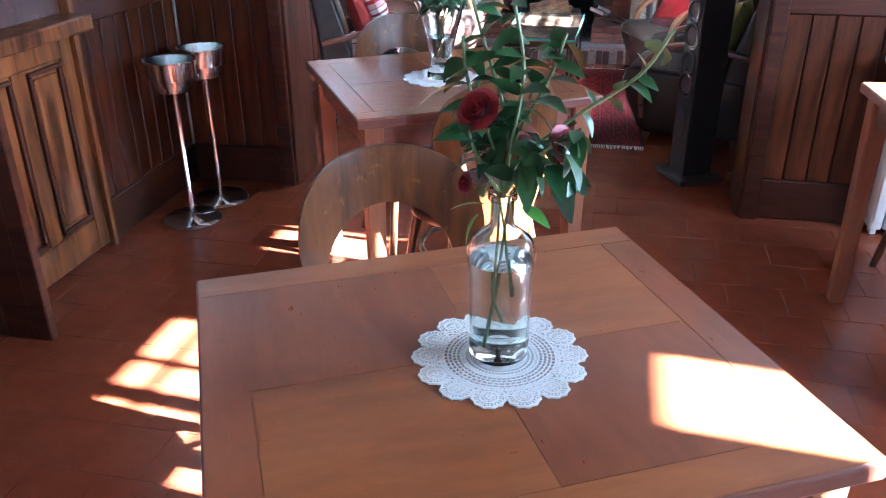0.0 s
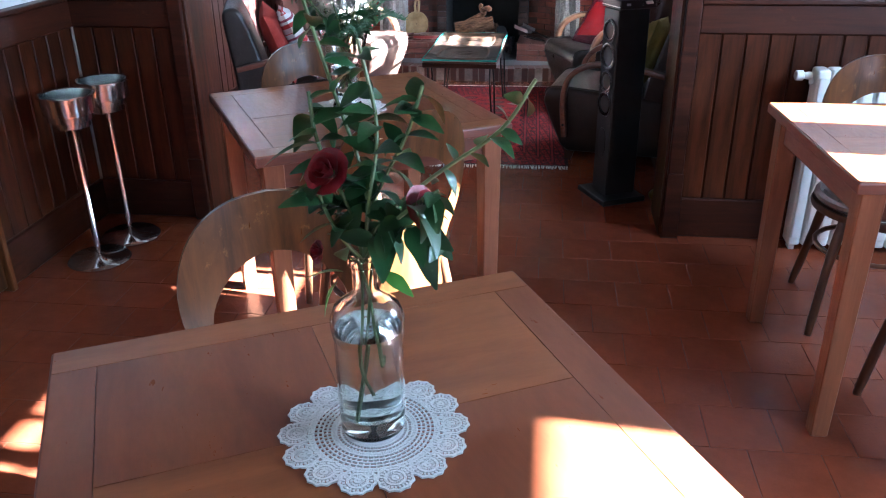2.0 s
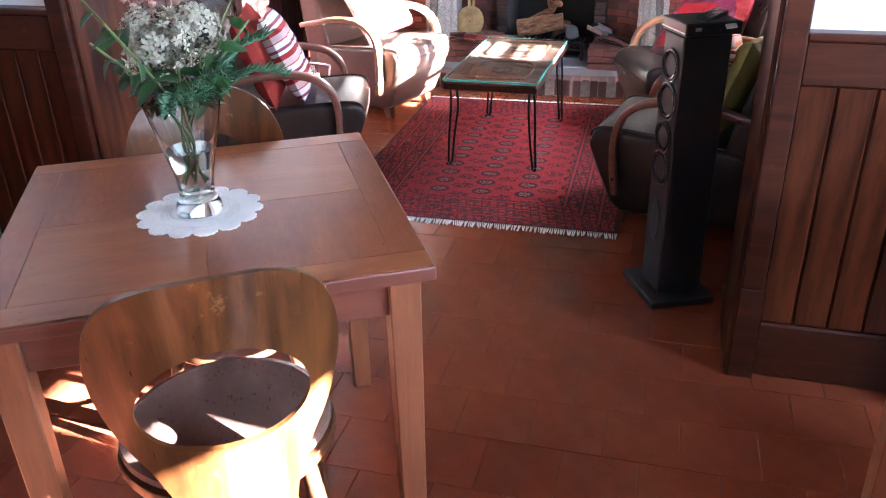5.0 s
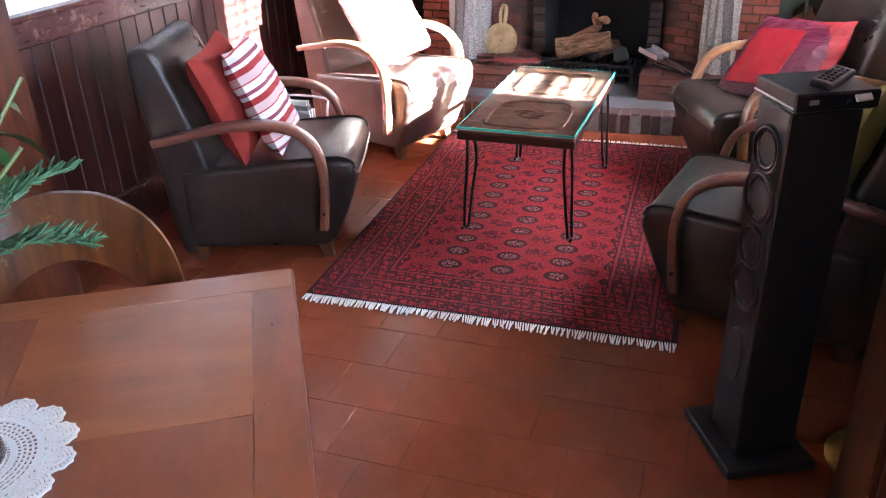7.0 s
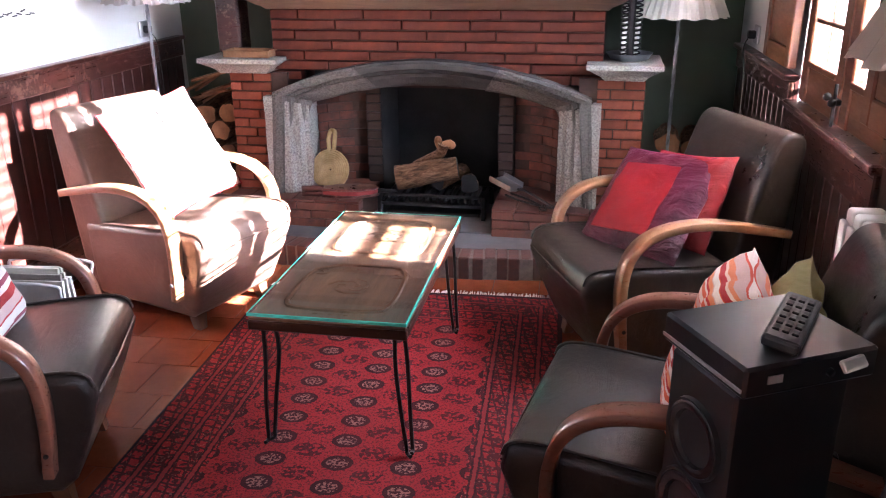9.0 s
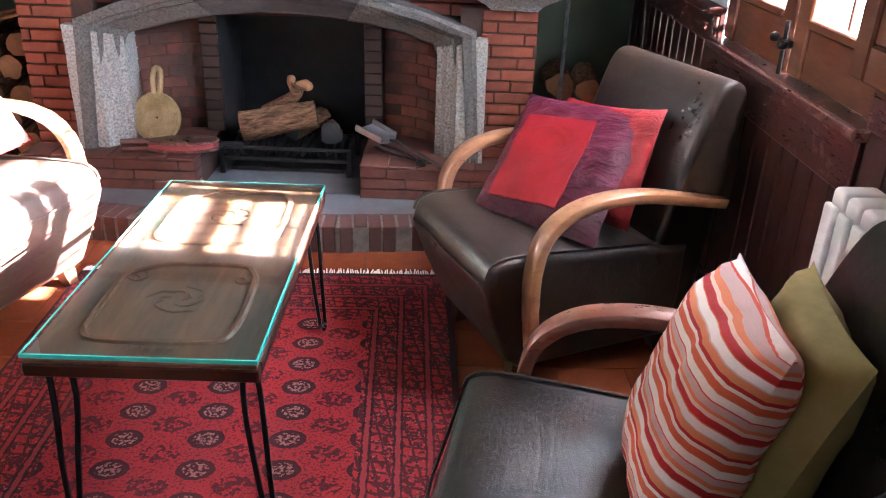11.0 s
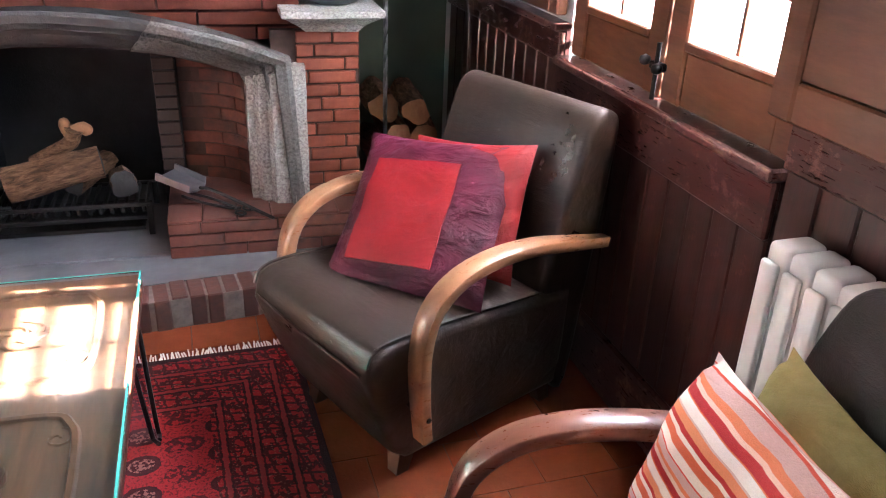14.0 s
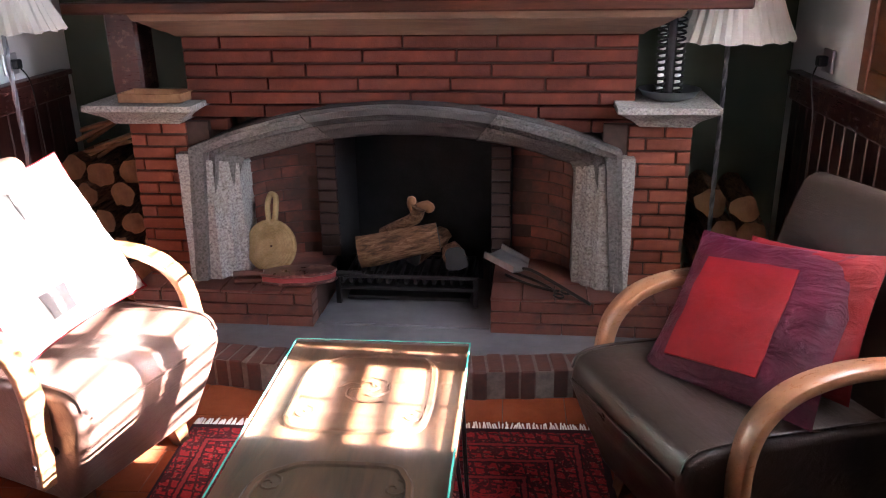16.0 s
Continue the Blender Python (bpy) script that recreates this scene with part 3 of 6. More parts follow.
def panelling(name, start, length, turn, material, rail, cap=0.95, rail_low=0.84, base=0.18, width=0.092, out=0.02, label="dark stained tongue-and-groove wood panelling"):
    """Tongue-and-groove dado along local x, its face towards local -y."""
    d = thing(name, pose(start[0], start[1], 0, 0, 0, turn), label, "panelling", kind="structure")
    n = max(1, round(length / width))
    w = length / n
    part("backing", box(0, length, -0.012, 0, 0.0, cap - 0.02), material, d)
    plank = to_mesh(box(0.002, w - 0.002, -out, -0.0125, base, rail_low, 0.004), "plank", material)
    for i in range(n):
        ob = new("plank", plank)
        ob.parent, ob.matrix_local = d, pose(i * w, 0, 0)
    part("baseboard", box(0, length, -out - 0.012, -0.0125, 0, base, 0.006), rail, d)
    part("top_rail", box(0, length, -out - 0.012, -0.0125, rail_low, cap - 0.022, 0.005), rail, d)
    part("dado_cap", box(-0.003, length + 0.003, -out - 0.032, 0.003, cap - 0.0215, cap, 0.006, seg=2), rail, d)
    return d


panelling("panelling_dining_east", (GAP1 + 0.075, DIV0 + 0.028), EAST - GAP1 - 0.08, 0, M_PANEL, M_RAIL, 1.02, 0.883, label="reddish-brown wood panelling beside the opening")
panelling("panelling_dining_north", (LEFT + 0.024, DIV0 + 0.028), GAP0 - 0.075 - LEFT - 0.024, 0, M_PANEL, M_RAIL, 1.02, 0.883)
panelling("panelling_dining_west", (LEFT + 0.002, 2.9), DIV0 - 2.9, 90, M_PANEL, M_RAIL, 1.02, 0.883)
panelling("panelling_living_west", (LEFT + 0.002, DIV1 + 0.02), 7.56 - DIV1, 90, M_DARKPANEL, M_DARKRAIL, 0.945, 0.835)
panelling("panelling_living_east", (RIGHT - 0.002, 7.42), 7.42 - WIN[1], -90, M_DARKPANEL, M_DARKRAIL, 0.945, 0.835, out=0.022)
panelling("panelling_under_window", (RIGHT - 0.002, WIN[1] - 0.004), WIN[1] - WIN[0] - 0.008, -90, M_DARKPANEL, M_DARKRAIL, 0.855, 0.71)
panelling("panelling_by_radiator", (RIGHT - 0.002, WIN[0] - 0.004), WIN[0] - DIV1 - 0.03, -90, M_DARKPANEL, M_DARKRAIL, 0.975, 0.862, label="dark wood panelling with worn, flaking varnish")
panelling("panelling_living_divider", (RIGHT - 0.03, DIV1 + 0.002), RIGHT - 0.03 - GAP1 - 0.075, 180, M_DARKPANEL, M_DARKRAIL, 0.945, 0.835)

# posts of the opening between the rooms
for n, (x, s) in enumerate(((GAP0, -1), (GAP1, 1)), 1):
    j = thing(f"trim_opening_{n}", pose(x, 0, 0), "dark wood post lining the wide opening", "trim", kind="structure")
    a, b = sorted((0, s * 0.06))
    part("lining", box(a, b, DIV0 + 0.004, DIV1 + 0.012, 0, 2.2, 0.004), M_PANEL, j)
    a, b = sorted((s * 0.012, s * 0.075))
    part("casing", box(a, b, DIV0 - 0.022, DIV0 + 0.0035, 0.0, 2.2, 0.006, seg=2), M_RAIL, j)
    a, b = sorted((s * 0.008, s * 0.08))
    part("plinth_block", box(a, b, DIV0 - 0.03, DIV0 - 0.0225, 0.0, 0.3, 0.005), M_RAIL, j)

# living room casement window
win = thing("window_1", pose(RIGHT, 0, 0), "brown wooden casement window with solid lower panels", "window", kind="structure")
part("window_sill", box(-0.05, 0.11, WIN[0], WIN[1], WIN[2] - 0.0, WIN[2] + 0.028, 0.006), M_DARKRAIL, win)
LEAVES = ((5.39, 5.868), (5.877, 6.355))
for a, b in LEAVES:
    leaf = part("casement", box(0.0, 0.04, a, a + 0.075, WIN[2] + 0.03, WIN[3], 0.005), M_WINDOW, win)
    part("stile", box(0.0, 0.04, b - 0.075, b, WIN[2] + 0.03, WIN[3], 0.005), M_WINDOW, leaf)
    part("lower_panel", box(0.006, 0.034, a + 0.0755, b - 0.0755, WIN[2] + 0.03, 0.985, 0.005), M_WINDOW, leaf)
    part("bottom_rail", box(-0.004, 0.04, a + 0.0755, b - 0.0755, 0.9855, 1.008, 0.004), M_WINDOW, leaf)
    part("top_rail", box(0.0, 0.04, a + 0.0755, b - 0.0755, WIN[3] - 0.08, WIN[3], 0.004), M_WINDOW, leaf)
    for z in (1.145, 1.48, 1.80):
        part("glazing_bar", box(0.008, 0.032, a + 0.0755, b - 0.0755, z - 0.008, z + 0.008, 0.003), M_WINDOW, leaf)
    mid = (a + b) / 2
    part("glazing_bar", box(0.012, 0.028, mid - 0.006, mid + 0.006, 1.01, WIN[3] - 0.081, 0.002), M_WINDOW, leaf)
    pane = part("pane", box(0.018, 0.022, a + 0.07, b - 0.07, 1.0, WIN[3] - 0.07), M_PANE, leaf)
    pane.visible_shadow = False
latch = part("latch", box(-0.022, -0.001, 5.848, 5.898, 0.925, 0.945, 0.004), M_IRON, win, "dark iron window latch")
bm = tube([(-0.016, 5.873, 0.99), (-0.016, 5.873, 0.85)], 0.006)
lathe([(0, -0.014), (0.012, -0.008), (0.014, 0), (0.012, 0.008), (0, 0.014)], 12, bm, pose(-0.03, 5.848, 0.935))
lathe([(0, -0.014), (0.012, -0.008), (0.014, 0), (0.012, 0.008), (0, 0.014)], 12, bm, pose(-0.03, 5.903, 0.945))
part("bolt", bm, M_IRON, win, "iron bolt with round knobs", True)
# folded inner shutters
for y0, y1, turn in ((6.365, 6.79, 0), (4.96, 5.375, 0)):
    sh = thing("window_shutter", pose(RIGHT - 0.03, 0, 0), "orange-brown wooden window shutter folded open against the wall", "shutter", "window shutters")
    lo = 0.965 if y0 > 6 else 0.97
    out = 0.0 if y0 > 6 else -0.05
    part("board", box(out - 0.012, out + 0.01, y0 + 0.055, y1 - 0.055, lo + 0.07, 2.05, 0.004), M_WINDOW, sh)
    for a, b in ((y0, y0 + 0.06), (y1 - 0.06, y1)):
        part("stile", box(out - 0.02, out + 0.014, a, b, lo, 2.1, 0.005), M_WINDOW, sh)
    for z in (lo, 1.5, 2.03):
        part("rail", box(out - 0.019, out + 0.013, y0 + 0.0605, y1 - 0.0605, z, z + 0.07, 0.004), M_WINDOW, sh)
# pale bars of the railing outside the window
rail = thing("window_grille", pose(1.75, 0, 0), "white painted iron bars outside the window", "grille")
for k in range(31):
    z = 0.95 + k * 0.053
    part("bar", box(-0.006, 0.006, 5.05, 6.65, z, z + 0.016), M_WHITEPAINT, rail)
for y in (5.05, 5.85, 6.63):
    part("upright", box(-0.01, 0.01, y, y + 0.02, -0.14, 2.6), M_WHITEPAINT, rail)


# ---- fireplace ----
fire = thing("fireplace", FIRE @ Matrix.Diagonal((1.055, 1.0, 0.988, 1.0)), "red brick fireplace with a rough grey stone arch", "fireplace", kind="structure")
BRICKS = []


def brick_field(u0, u1, z0, z1, d, length, material, course=0.0467, deep=0.05, outside=None):
    """Courses of thin bricks on the plane at depth d, proud of the mortar behind."""
    rows = max(1, round((z1 - z0) / course))
    h = (z1 - z0) / rows
    for r in range(rows):
        z = z0 + r * h
        u = u0 - (length / 2 if r % 2 else 0.0) - (r * 7 % 3) * 0.02
        while u < u1 - 0.004:
            a, b = max(u, u0), min(u + length, u1)
            if b - a > 0.02 and (outside is None or outside((a + b) / 2, z + h / 2, a, b)):
                BRICKS.append((a + 0.0025, b - 0.0025, d, d + deep, z + 0.0035, z + h - 0.0035, material))
            u += length


def arch_outer(u):
    return 0.735 + 0.182 * (1 - (u / 0.76) ** 2) if abs(u) < 0.76 else 0.0


# brickwork of the breast and of the piers
body = box(-0.936, -0.66, 0.012, 0.6, 0.1, 0.842)
box(0.66, 0.936, 0.012, 0.6, 0.14, 0.842, bm=body)
box(-0.73, 0.755, 0.052, 0.6, 0.90, 1.15, bm=body)
box(-0.73, 0.755, 0.30, 0.6, 0.735, 0.92, bm=body)
part("mortar", body, M_MORTAR, fire)


def beyond(u, z, a, b):
    far = max(abs(a), abs(b))
    near = min(abs(a), abs(b)) if a * b > 0 else 0.0
    return far > 0.77 or z - 0.02 > arch_outer(near) - 0.08


brick_field(-0.938, -0.735, 0.16, 0.842, 0.0, 0.155, M_BRICK)
brick_field(0.735, 0.938, 0.16, 0.842, 0.0, 0.155, M_BRICK)
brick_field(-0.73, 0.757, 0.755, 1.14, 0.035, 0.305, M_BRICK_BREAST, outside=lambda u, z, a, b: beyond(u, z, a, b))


def arch_stone(a0, a1, n, material, label=""):
    """A piece of the moulded arch between two places across."""
    bm = bmesh.new()
    rows = []
    for i in range(n + 1):
        u = a0 + (a1 - a0) * i / n
        zo = arch_outer(u)
        ui = u * 0.755
        zi = 0.682 + 0.102 * (1 - (ui / 0.575) ** 2)
        ring = []
        for k, dd in ((0.0, 0.06), (0.0, -0.05), (0.10, -0.055), (0.28, -0.045), (0.32, -0.012), (0.45, -0.018), (0.5, 0.012), (0.62, 0.02), (0.9, 0.055), (1.0, 0.085), (1.0, 0.22), (0.0, 0.22)):
            ring.append(bm.verts.new((u + (ui - u) * k, dd, zo + (zi - zo) * k)))
        rows.append(ring)
    for p, q in zip(rows, rows[1:]):
        for i in range(len(p)):
            bm.faces.new((p[i], p[(i + 1) % len(p)], q[(i + 1) % len(p)], q[i]))
    bm.faces.new(rows[0])
    bm.faces.new(rows[-1][::-1])
    bmesh.ops.recalc_face_normals(bm, faces=bm.faces[:])
    part("arch_stone", roughen(bm, 0.004, 14, a0), material, fire, label)


arch_stone(-0.76, -0.3225, 10, M_GREYSTONE, "rough grey arch stone, smoke-stained")
arch_stone(-0.3205, 0.3205, 14, M_SMOKED, "smoke-darkened arch stone")
arch_stone(0.3225, 0.76, 10, M_GREYSTONE, "rough grey arch stone, smoke-stained")
for s in (-1, 1):
    bm = bmesh.new()
    prof = [(0.76, 0.18), (0.76, -0.05), (0.715, -0.05), (0.70, -0.03), (0.655, -0.03), (0.64, 0.0), (0.615, 0.005), (0.60, 0.035), (0.578, 0.04), (0.575, 0.18)]
    rows = []
    for i in range(13):
        t = i / 12
        rows.append([bm.verts.new((s * u, d, 0.235 + t * ((0.735 - 0.235) if u > 0.7 else (0.735 - (0.735 - 0.682) * (0.76 - u) / 0.185 - 0.235)))) for u, d in prof])
    for p, q in zip(rows, rows[1:]):
        for i in range(len(p)):
            bm.faces.new((p[i], p[(i + 1) % len(p)], q[(i + 1) % len(p)], q[i]))
    bm.faces.new(rows[0])
    bm.faces.new(rows[-1][::-1])
    bmesh.ops.recalc_face_normals(bm, faces=bm.faces[:])
    part("pillar_stone", roughen(bm, 0.0022, 30, s), M_STONE, fire, "rough hewn pale grey stone pillar")

# ledges at the sides of the fire, curved brick cheeks, black firebox
SLAB = 0.105
for s in (-1, 1):
    a, b = sorted((s * 0.305, s * 0.95))
    part("ledge_core", box(a + 0.004, b - 0.004, -0.11, 0.62, SLAB, 0.2335), M_MORTAR, fire)
    for r in range(3):
        h = 0.0436
        u = a - 0.07 * r
        while u < b:
            p, q = max(u, a), min(u + 0.24, b)
            if q - p > 0.02:
                BRICKS.append((p + 0.002, q - 0.002, -0.128, -0.05, SLAB + 0.001 + r * h, SLAB + 0.001 + (r + 1) * h - 0.005, M_HEARTHBRICK))
            u += 0.24
    # top of the ledge in flat bricks
    n = 6
    for k in range(n):
        p, q = a + (b - a) * k / n, a + (b - a) * (k + 1) / n
        BRICKS.append((p + 0.0015, q - 0.0015, -0.13, 0.02, 0.2338, 0.2445, M_HEARTHBRICK))
    part("ledge_top", box(a, b, 0.0205, 0.4, 0.2337, 0.2440, 0.003), M_HEARTHBRICK, fire)
    # the cheek: a quarter curve of bricks
    for r in range(10):
        z = 0.243 + r * 0.0467
        for k in range(2):
            t0, t1 = (k + (0.5 if r % 2 else 0)) / 2.5, (k + (0.5 if r % 2 else 0) + 0.97) / 2.5
            bm = bmesh.new()
            rows = []
            for j in range(6):
                t = t0 + (t1 - t0) * j / 5
                ang = math.pi / 2 * t
                u, d = 0.585 - 0.225 * (1 - math.cos(ang)), 0.10 + 0.19 * math.sin(ang)
                nu, nd = math.cos(ang), math.sin(ang)
                rows.append([bm.verts.new((s * (u + nu * e), d + nd * e, zz)) for e, zz in ((0, z), (0, z + 0.041), (0.06, z + 0.041), (0.06, z))])
            for p, q in zip(rows, rows[1:]):
                for i in range(4):
                    bm.faces.new((p[i], p[(i + 1) % 4], q[(i + 1) % 4], q[i]))
            bm.faces.new(rows[0])
            bm.faces.new(rows[-1][::-1])
            part("brick", bm, M_BRICK_SOOT, fire)
    bm = bmesh.new()
    rows = []
    for j in range(9):
        ang = math.pi / 2 * j / 8
        rows.append([bm.verts.new((s * (0.588 - 0.225 * (1 - math.cos(ang))), 0.105 + 0.19 * math.sin(ang), zz)) for zz in (0.24, 0.80)])
    for p, q in zip(rows, rows[1:]):
        bm.faces.new((p[0], p[1], q[1], q[0]))
    part("cheek_mortar", bm, M_MORTAR, fire)
    a, b = sorted((s * 0.285, s * 0.36))
    part("cheek_core", box(a, b, 0.262, 0.62, 0.142, 0.80), M_SOOT, fire)
    for r in range(12):
        BRICKS.append((a + 0.002, b - 0.002, 0.25, 0.29, 0.243 + r * 0.0467, 0.243 + r * 0.0467 + 0.041, M_BRICK_BLACK))
part("firebox_back", box(-0.36, 0.36, 0.60, 0.64, 0.1, 0.95), M_SOOT, fire, "soot-black back of the firebox")
part("firebox_top", box(-0.59, 0.59, 0.20, 0.64, 0.80, 0.83), M_SOOT, fire)
part("firebox_floor", box(-0.302, 0.302, -0.1, 0.62, SLAB, SLAB + 0.008), M_SLATE, fire)

# raised hearth with a row of upright bricks along its edge
LINE = [(-1.0, -0.17), (-0.75, -0.245), (-0.45, -0.295), (-0.1, -0.315), (0.25, -0.3), (0.55, -0.262), (0.95, -0.17)]
outline = [(-1.0, 0.0)] + LINE + [(0.95, 0.0)]
part("hearth_slab", prism(outline, 0.0, SLAB, "z"), M_SLATE, fire, "worn grey hearth slab")
front = [(u * 1.0, d - 0.117) for u, d in LINE]
part("hearth_mortar", prism(LINE + front[::-1], 0.001, SLAB - 0.003, "z"), M_PALEMORTAR, fire, "pale grey mortar between the hearth bricks")
for (ua, da), (ub, db) in zip(LINE, LINE[1:]):
    n = round(math.hypot(ub - ua, db - da) / 0.05)
    ang = math.degrees(math.atan2(db - da, ub - ua))
    w = math.hypot(ub - ua, db - da) / n
    me = to_mesh(box(0.0025, w - 0.0025, -0.122, -0.001, 0.0, SLAB + 0.001, 0.004), "brick", M_HEARTHBRICK)
    for i in range(n):
        t = i / n
        ob = new("brick", me)
        ob.parent = fire
        ob.matrix_local = pose(ua + (ub - ua) * t, da + (db - da) * t + 0.003 * ((i * 5) % 3), 0.0012 * ((i * 7) % 4 - 2), 0, 0, ang)

# stone shelves and the mantel
for u0, u1 in ((-1.04, -0.665), (0.69, 1.0)):
    bm = bmesh.new()
    lv = [(0.842, 0.075, 0.075), (0.862, 0.055, 0.06), (0.87, 0.045, 0.05), (0.893, 0.012, 0.012), (0.898, 0.0, 0.0), (0.918, 0.0, 0.0)]
    rows = [[bm.verts.new(c) for c in ((u0 + i, -0.11 + j, z), (u1 - i, -0.11 + j, z), (u1 - i, 0.3, z), (u0 + i, 0.3, z))] for z, i, j in lv]
    for p, q in zip(rows, rows[1:]):
        for i in range(4):
            bm.faces.new((p[i], p[(i + 1) % 4], q[(i + 1) % 4], q[i]))
    bm.faces.new(rows[0])
    bm.faces.new(rows[-1][::-1])
    part("stone_shelf", roughen(bm, 0.003, 20, u0), M_STONE, fire, "moulded rough stone bracket shelf")
bm = bmesh.new()
lv = [(1.14, 0.0, 0.0), (1.155, 0.015, 0.02), (1.165, 0.04, 0.035), (1.195, 0.085, 0.08), (1.2, 0.1, 0.09), (1.222, 0.11, 0.10)]
rows = [[bm.verts.new(c) for c in ((-0.74 - i, 0.02 - j, z), (0.767 + i, 0.02 - j, z), (0.767 + i, 0.4, z), (-0.74 - i, 0.4, z))] for z, i, j in lv]
for p, q in zip(rows, rows[1:]):
    for i in range(4):
        bm.faces.new((p[i], p[(i + 1) % 4], q[(i + 1) % 4], q[i]))
bm.faces.new(rows[0])
bm.faces.new(rows[-1][::-1])
part("mantel_moulding", bm, wood("mantel_wood", (0.06, 0.028, 0.014), (0.15, 0.075, 0.035), 0.6, (1, 8, 8)), fire, "carved brown mantel moulding")
part("mantel_board", box(-1.06, 1.06, -0.10, 0.6, 1.2225, 1.262, 0.006), M_RAIL, fire, "dark red-brown mantel board")
part("bracket_post", box(-1.035, -0.92, 0.12, 0.25, 0.9185, 1.222, 0.01), M_DARKRAIL, fire, "dark red wooden post under the mantel")
part("chimney_breast", box(-0.74, 0.76, 0.06, 0.6, 1.263, HIGH), M_GREEN, fire)

brick_meshes = {}
for a, b, d0, d1, z0, z1, m in BRICKS:
    key = (round(b - a, 3), round(d1 - d0, 3), round(z1 - z0, 3), m.name)
    if key not in brick_meshes:
        brick_meshes[key] = to_mesh(box(0, b - a, 0, d1 - d0, 0, z1 - z0, 0.0025), "brick", m)
    ob = new("brick", brick_meshes[key])
    ob.parent = fire
    k = len(brick_meshes) + a * 13 + z0 * 29
    ob.matrix_local = pose(a, d0 + 0.002 * math.sin(k * 7), z0)


# ---- terracotta floor tiles ----
def tiles():
    size, joint = 0.2, 0.0022
    near = to_mesh(box(joint / 2, size - joint / 2, joint / 2, size - joint / 2, -0.006, 0.0, 0.001), "tile", M_FLOOR)
    rest_v, rest_f, count = [], [], 0
    rows = range(int((SOUTH) / size), int((BACK + 0.2) / size))
    for r in rows:
        shift = (r % 2) * size / 2
        x = LEFT - 0.1 - shift
        while x < EAST:
            y = r * size
            if -0.75 < x < 1.25 and 2.0 < y < 5.0 and count < 298:
                ob = new("tile", near)
                ob.parent = floor
                ob.matrix_local = pose(x, y, 0.0006 * math.sin(x * 31 + y * 17), 0.12 * math.sin(x * 9 + y * 23), 0.12 * math.cos(x * 19 - y * 7), 0)
                count += 1
            else:
                k = len(rest_v)
                e, t = joint / 2, 0.001
                for (i, z) in ((e, -0.006), (e, -0.0025), (e + t, 0.0)):
                    rest_v.extend([(x + i, y + i, z), (x + size - i, y + i, z), (x + size - i, y + size - i, z), (x + i, y + size - i, z)])
                for a in (0, 4):
                    rest_f.extend([(k + a + i, k + a + (i + 1) % 4, k + a + 4 + (i + 1) % 4, k + a + 4 + i) for i in range(4)])
                rest_f.append((k + 8, k + 9, k + 10, k + 11))
            x += size
    me = bpy.data.meshes.new("tiles")
    me.from_pydata(rest_v, [], rest_f)
    me.materials.append(M_FLOOR_REST)
    ob = new("tiles", me)
    ob.parent = floor
    tagged(ob, kind="stuff")


M_FLOOR_REST = brickish("terracotta_tiles", (0.135, 0.031, 0.013), (0.185, 0.045, 0.019), rough=0.2, spread=0.07)
for n in list(M_FLOOR_REST.node_tree.nodes):
    if n.bl_idname == "ShaderNodeObjectInfo":
        geo = M_FLOOR_REST.node_tree.nodes.new("ShaderNodeNewGeometry")
        for l in list(n.outputs["Random"].links):
            M_FLOOR_REST.node_tree.links.new(geo.outputs["Random Per Island"], l.to_socket)
tiles()


# ---- tables ----
def dining_table(at, size=0.83, top=0.775, deep=None, group="dining tables"):
    t = thing("dining_table", at, "square reddish-brown wooden table with quartered veneer top", "table", group)
    h, d0 = size / 2, (deep or size) / 2
    part("tabletop", box(-h, h, -d0, d0, top - 0.032, top - 0.002, 0.004, seg=2), M_TABLE_EDGE, t)
    k, e0 = h - 0.07, d0 - 0.07
    for n, (a, b, c, d) in enumerate(((-k, 0, -e0, 0), (0, k, -e0, 0), (-k, 0, 0, e0), (0, k, 0, e0))):
        part("veneer_panel", box(a + 0.0006, b - 0.0006, c + 0.0006, d - 0.0006, top - 0.0025, top), M_TABLE if n in (0, 3) else M_TABLE_CROSS, t)
    for n, (a, b, c, d) in enumerate(((-h + 0.004, h - 0.004, -d0 + 0.004, -e0), (-h + 0.004, h - 0.004, e0, d0 - 0.004), (-h + 0.004, -k, -e0, e0), (k, h - 0.004, -e0, e0))):
        part("border_strip", box(a + 0.0006, b - 0.0006, c + 0.0006, d - 0.0006, top - 0.0025, top), M_TABLE if n < 2 else M_TABLE_CROSS, t)
    for s in (-1, 1):
        for u in (-1, 1):
            bm = bmesh.new()
            rows = []
            for z, r in ((0, 0.024), (top - 0.033, 0.031)):
                cx, cy = s * (h - 0.055), u * (d0 - 0.055)
                rows.append([bm.verts.new((cx + i * r, cy + j * r, z)) for i, j in ((-1, -1), (1, -1), (1, 1), (-1, 1))])
            for i in range(4):
                bm.faces.new((rows[0][i], rows[0][(i + 1) % 4], rows[1][(i + 1) % 4], rows[1][i]))
            bm.faces.new(rows[0])
            bm.faces.new(rows[1][::-1])
            bmesh.ops.bevel(bm, geom=bm.edges[:], offset=0.003, segments=1, affect="EDGES")
            part("leg", bm, M_TABLE_LEG, t)
    e, f = h - 0.085, d0 - 0.085
    for a, b, c, d in ((-e, e, -d0 + 0.04, -d0 + 0.062), (-e, e, d0 - 0.062, d0 - 0.04), (-h + 0.04, -h + 0.062, -f, f), (h - 0.062, h - 0.04, -f, f)):
        part("apron", box(a, b, c, d, top - 0.115, top - 0.033, 0.002), M_TABLE_EDGE, t)
    return t


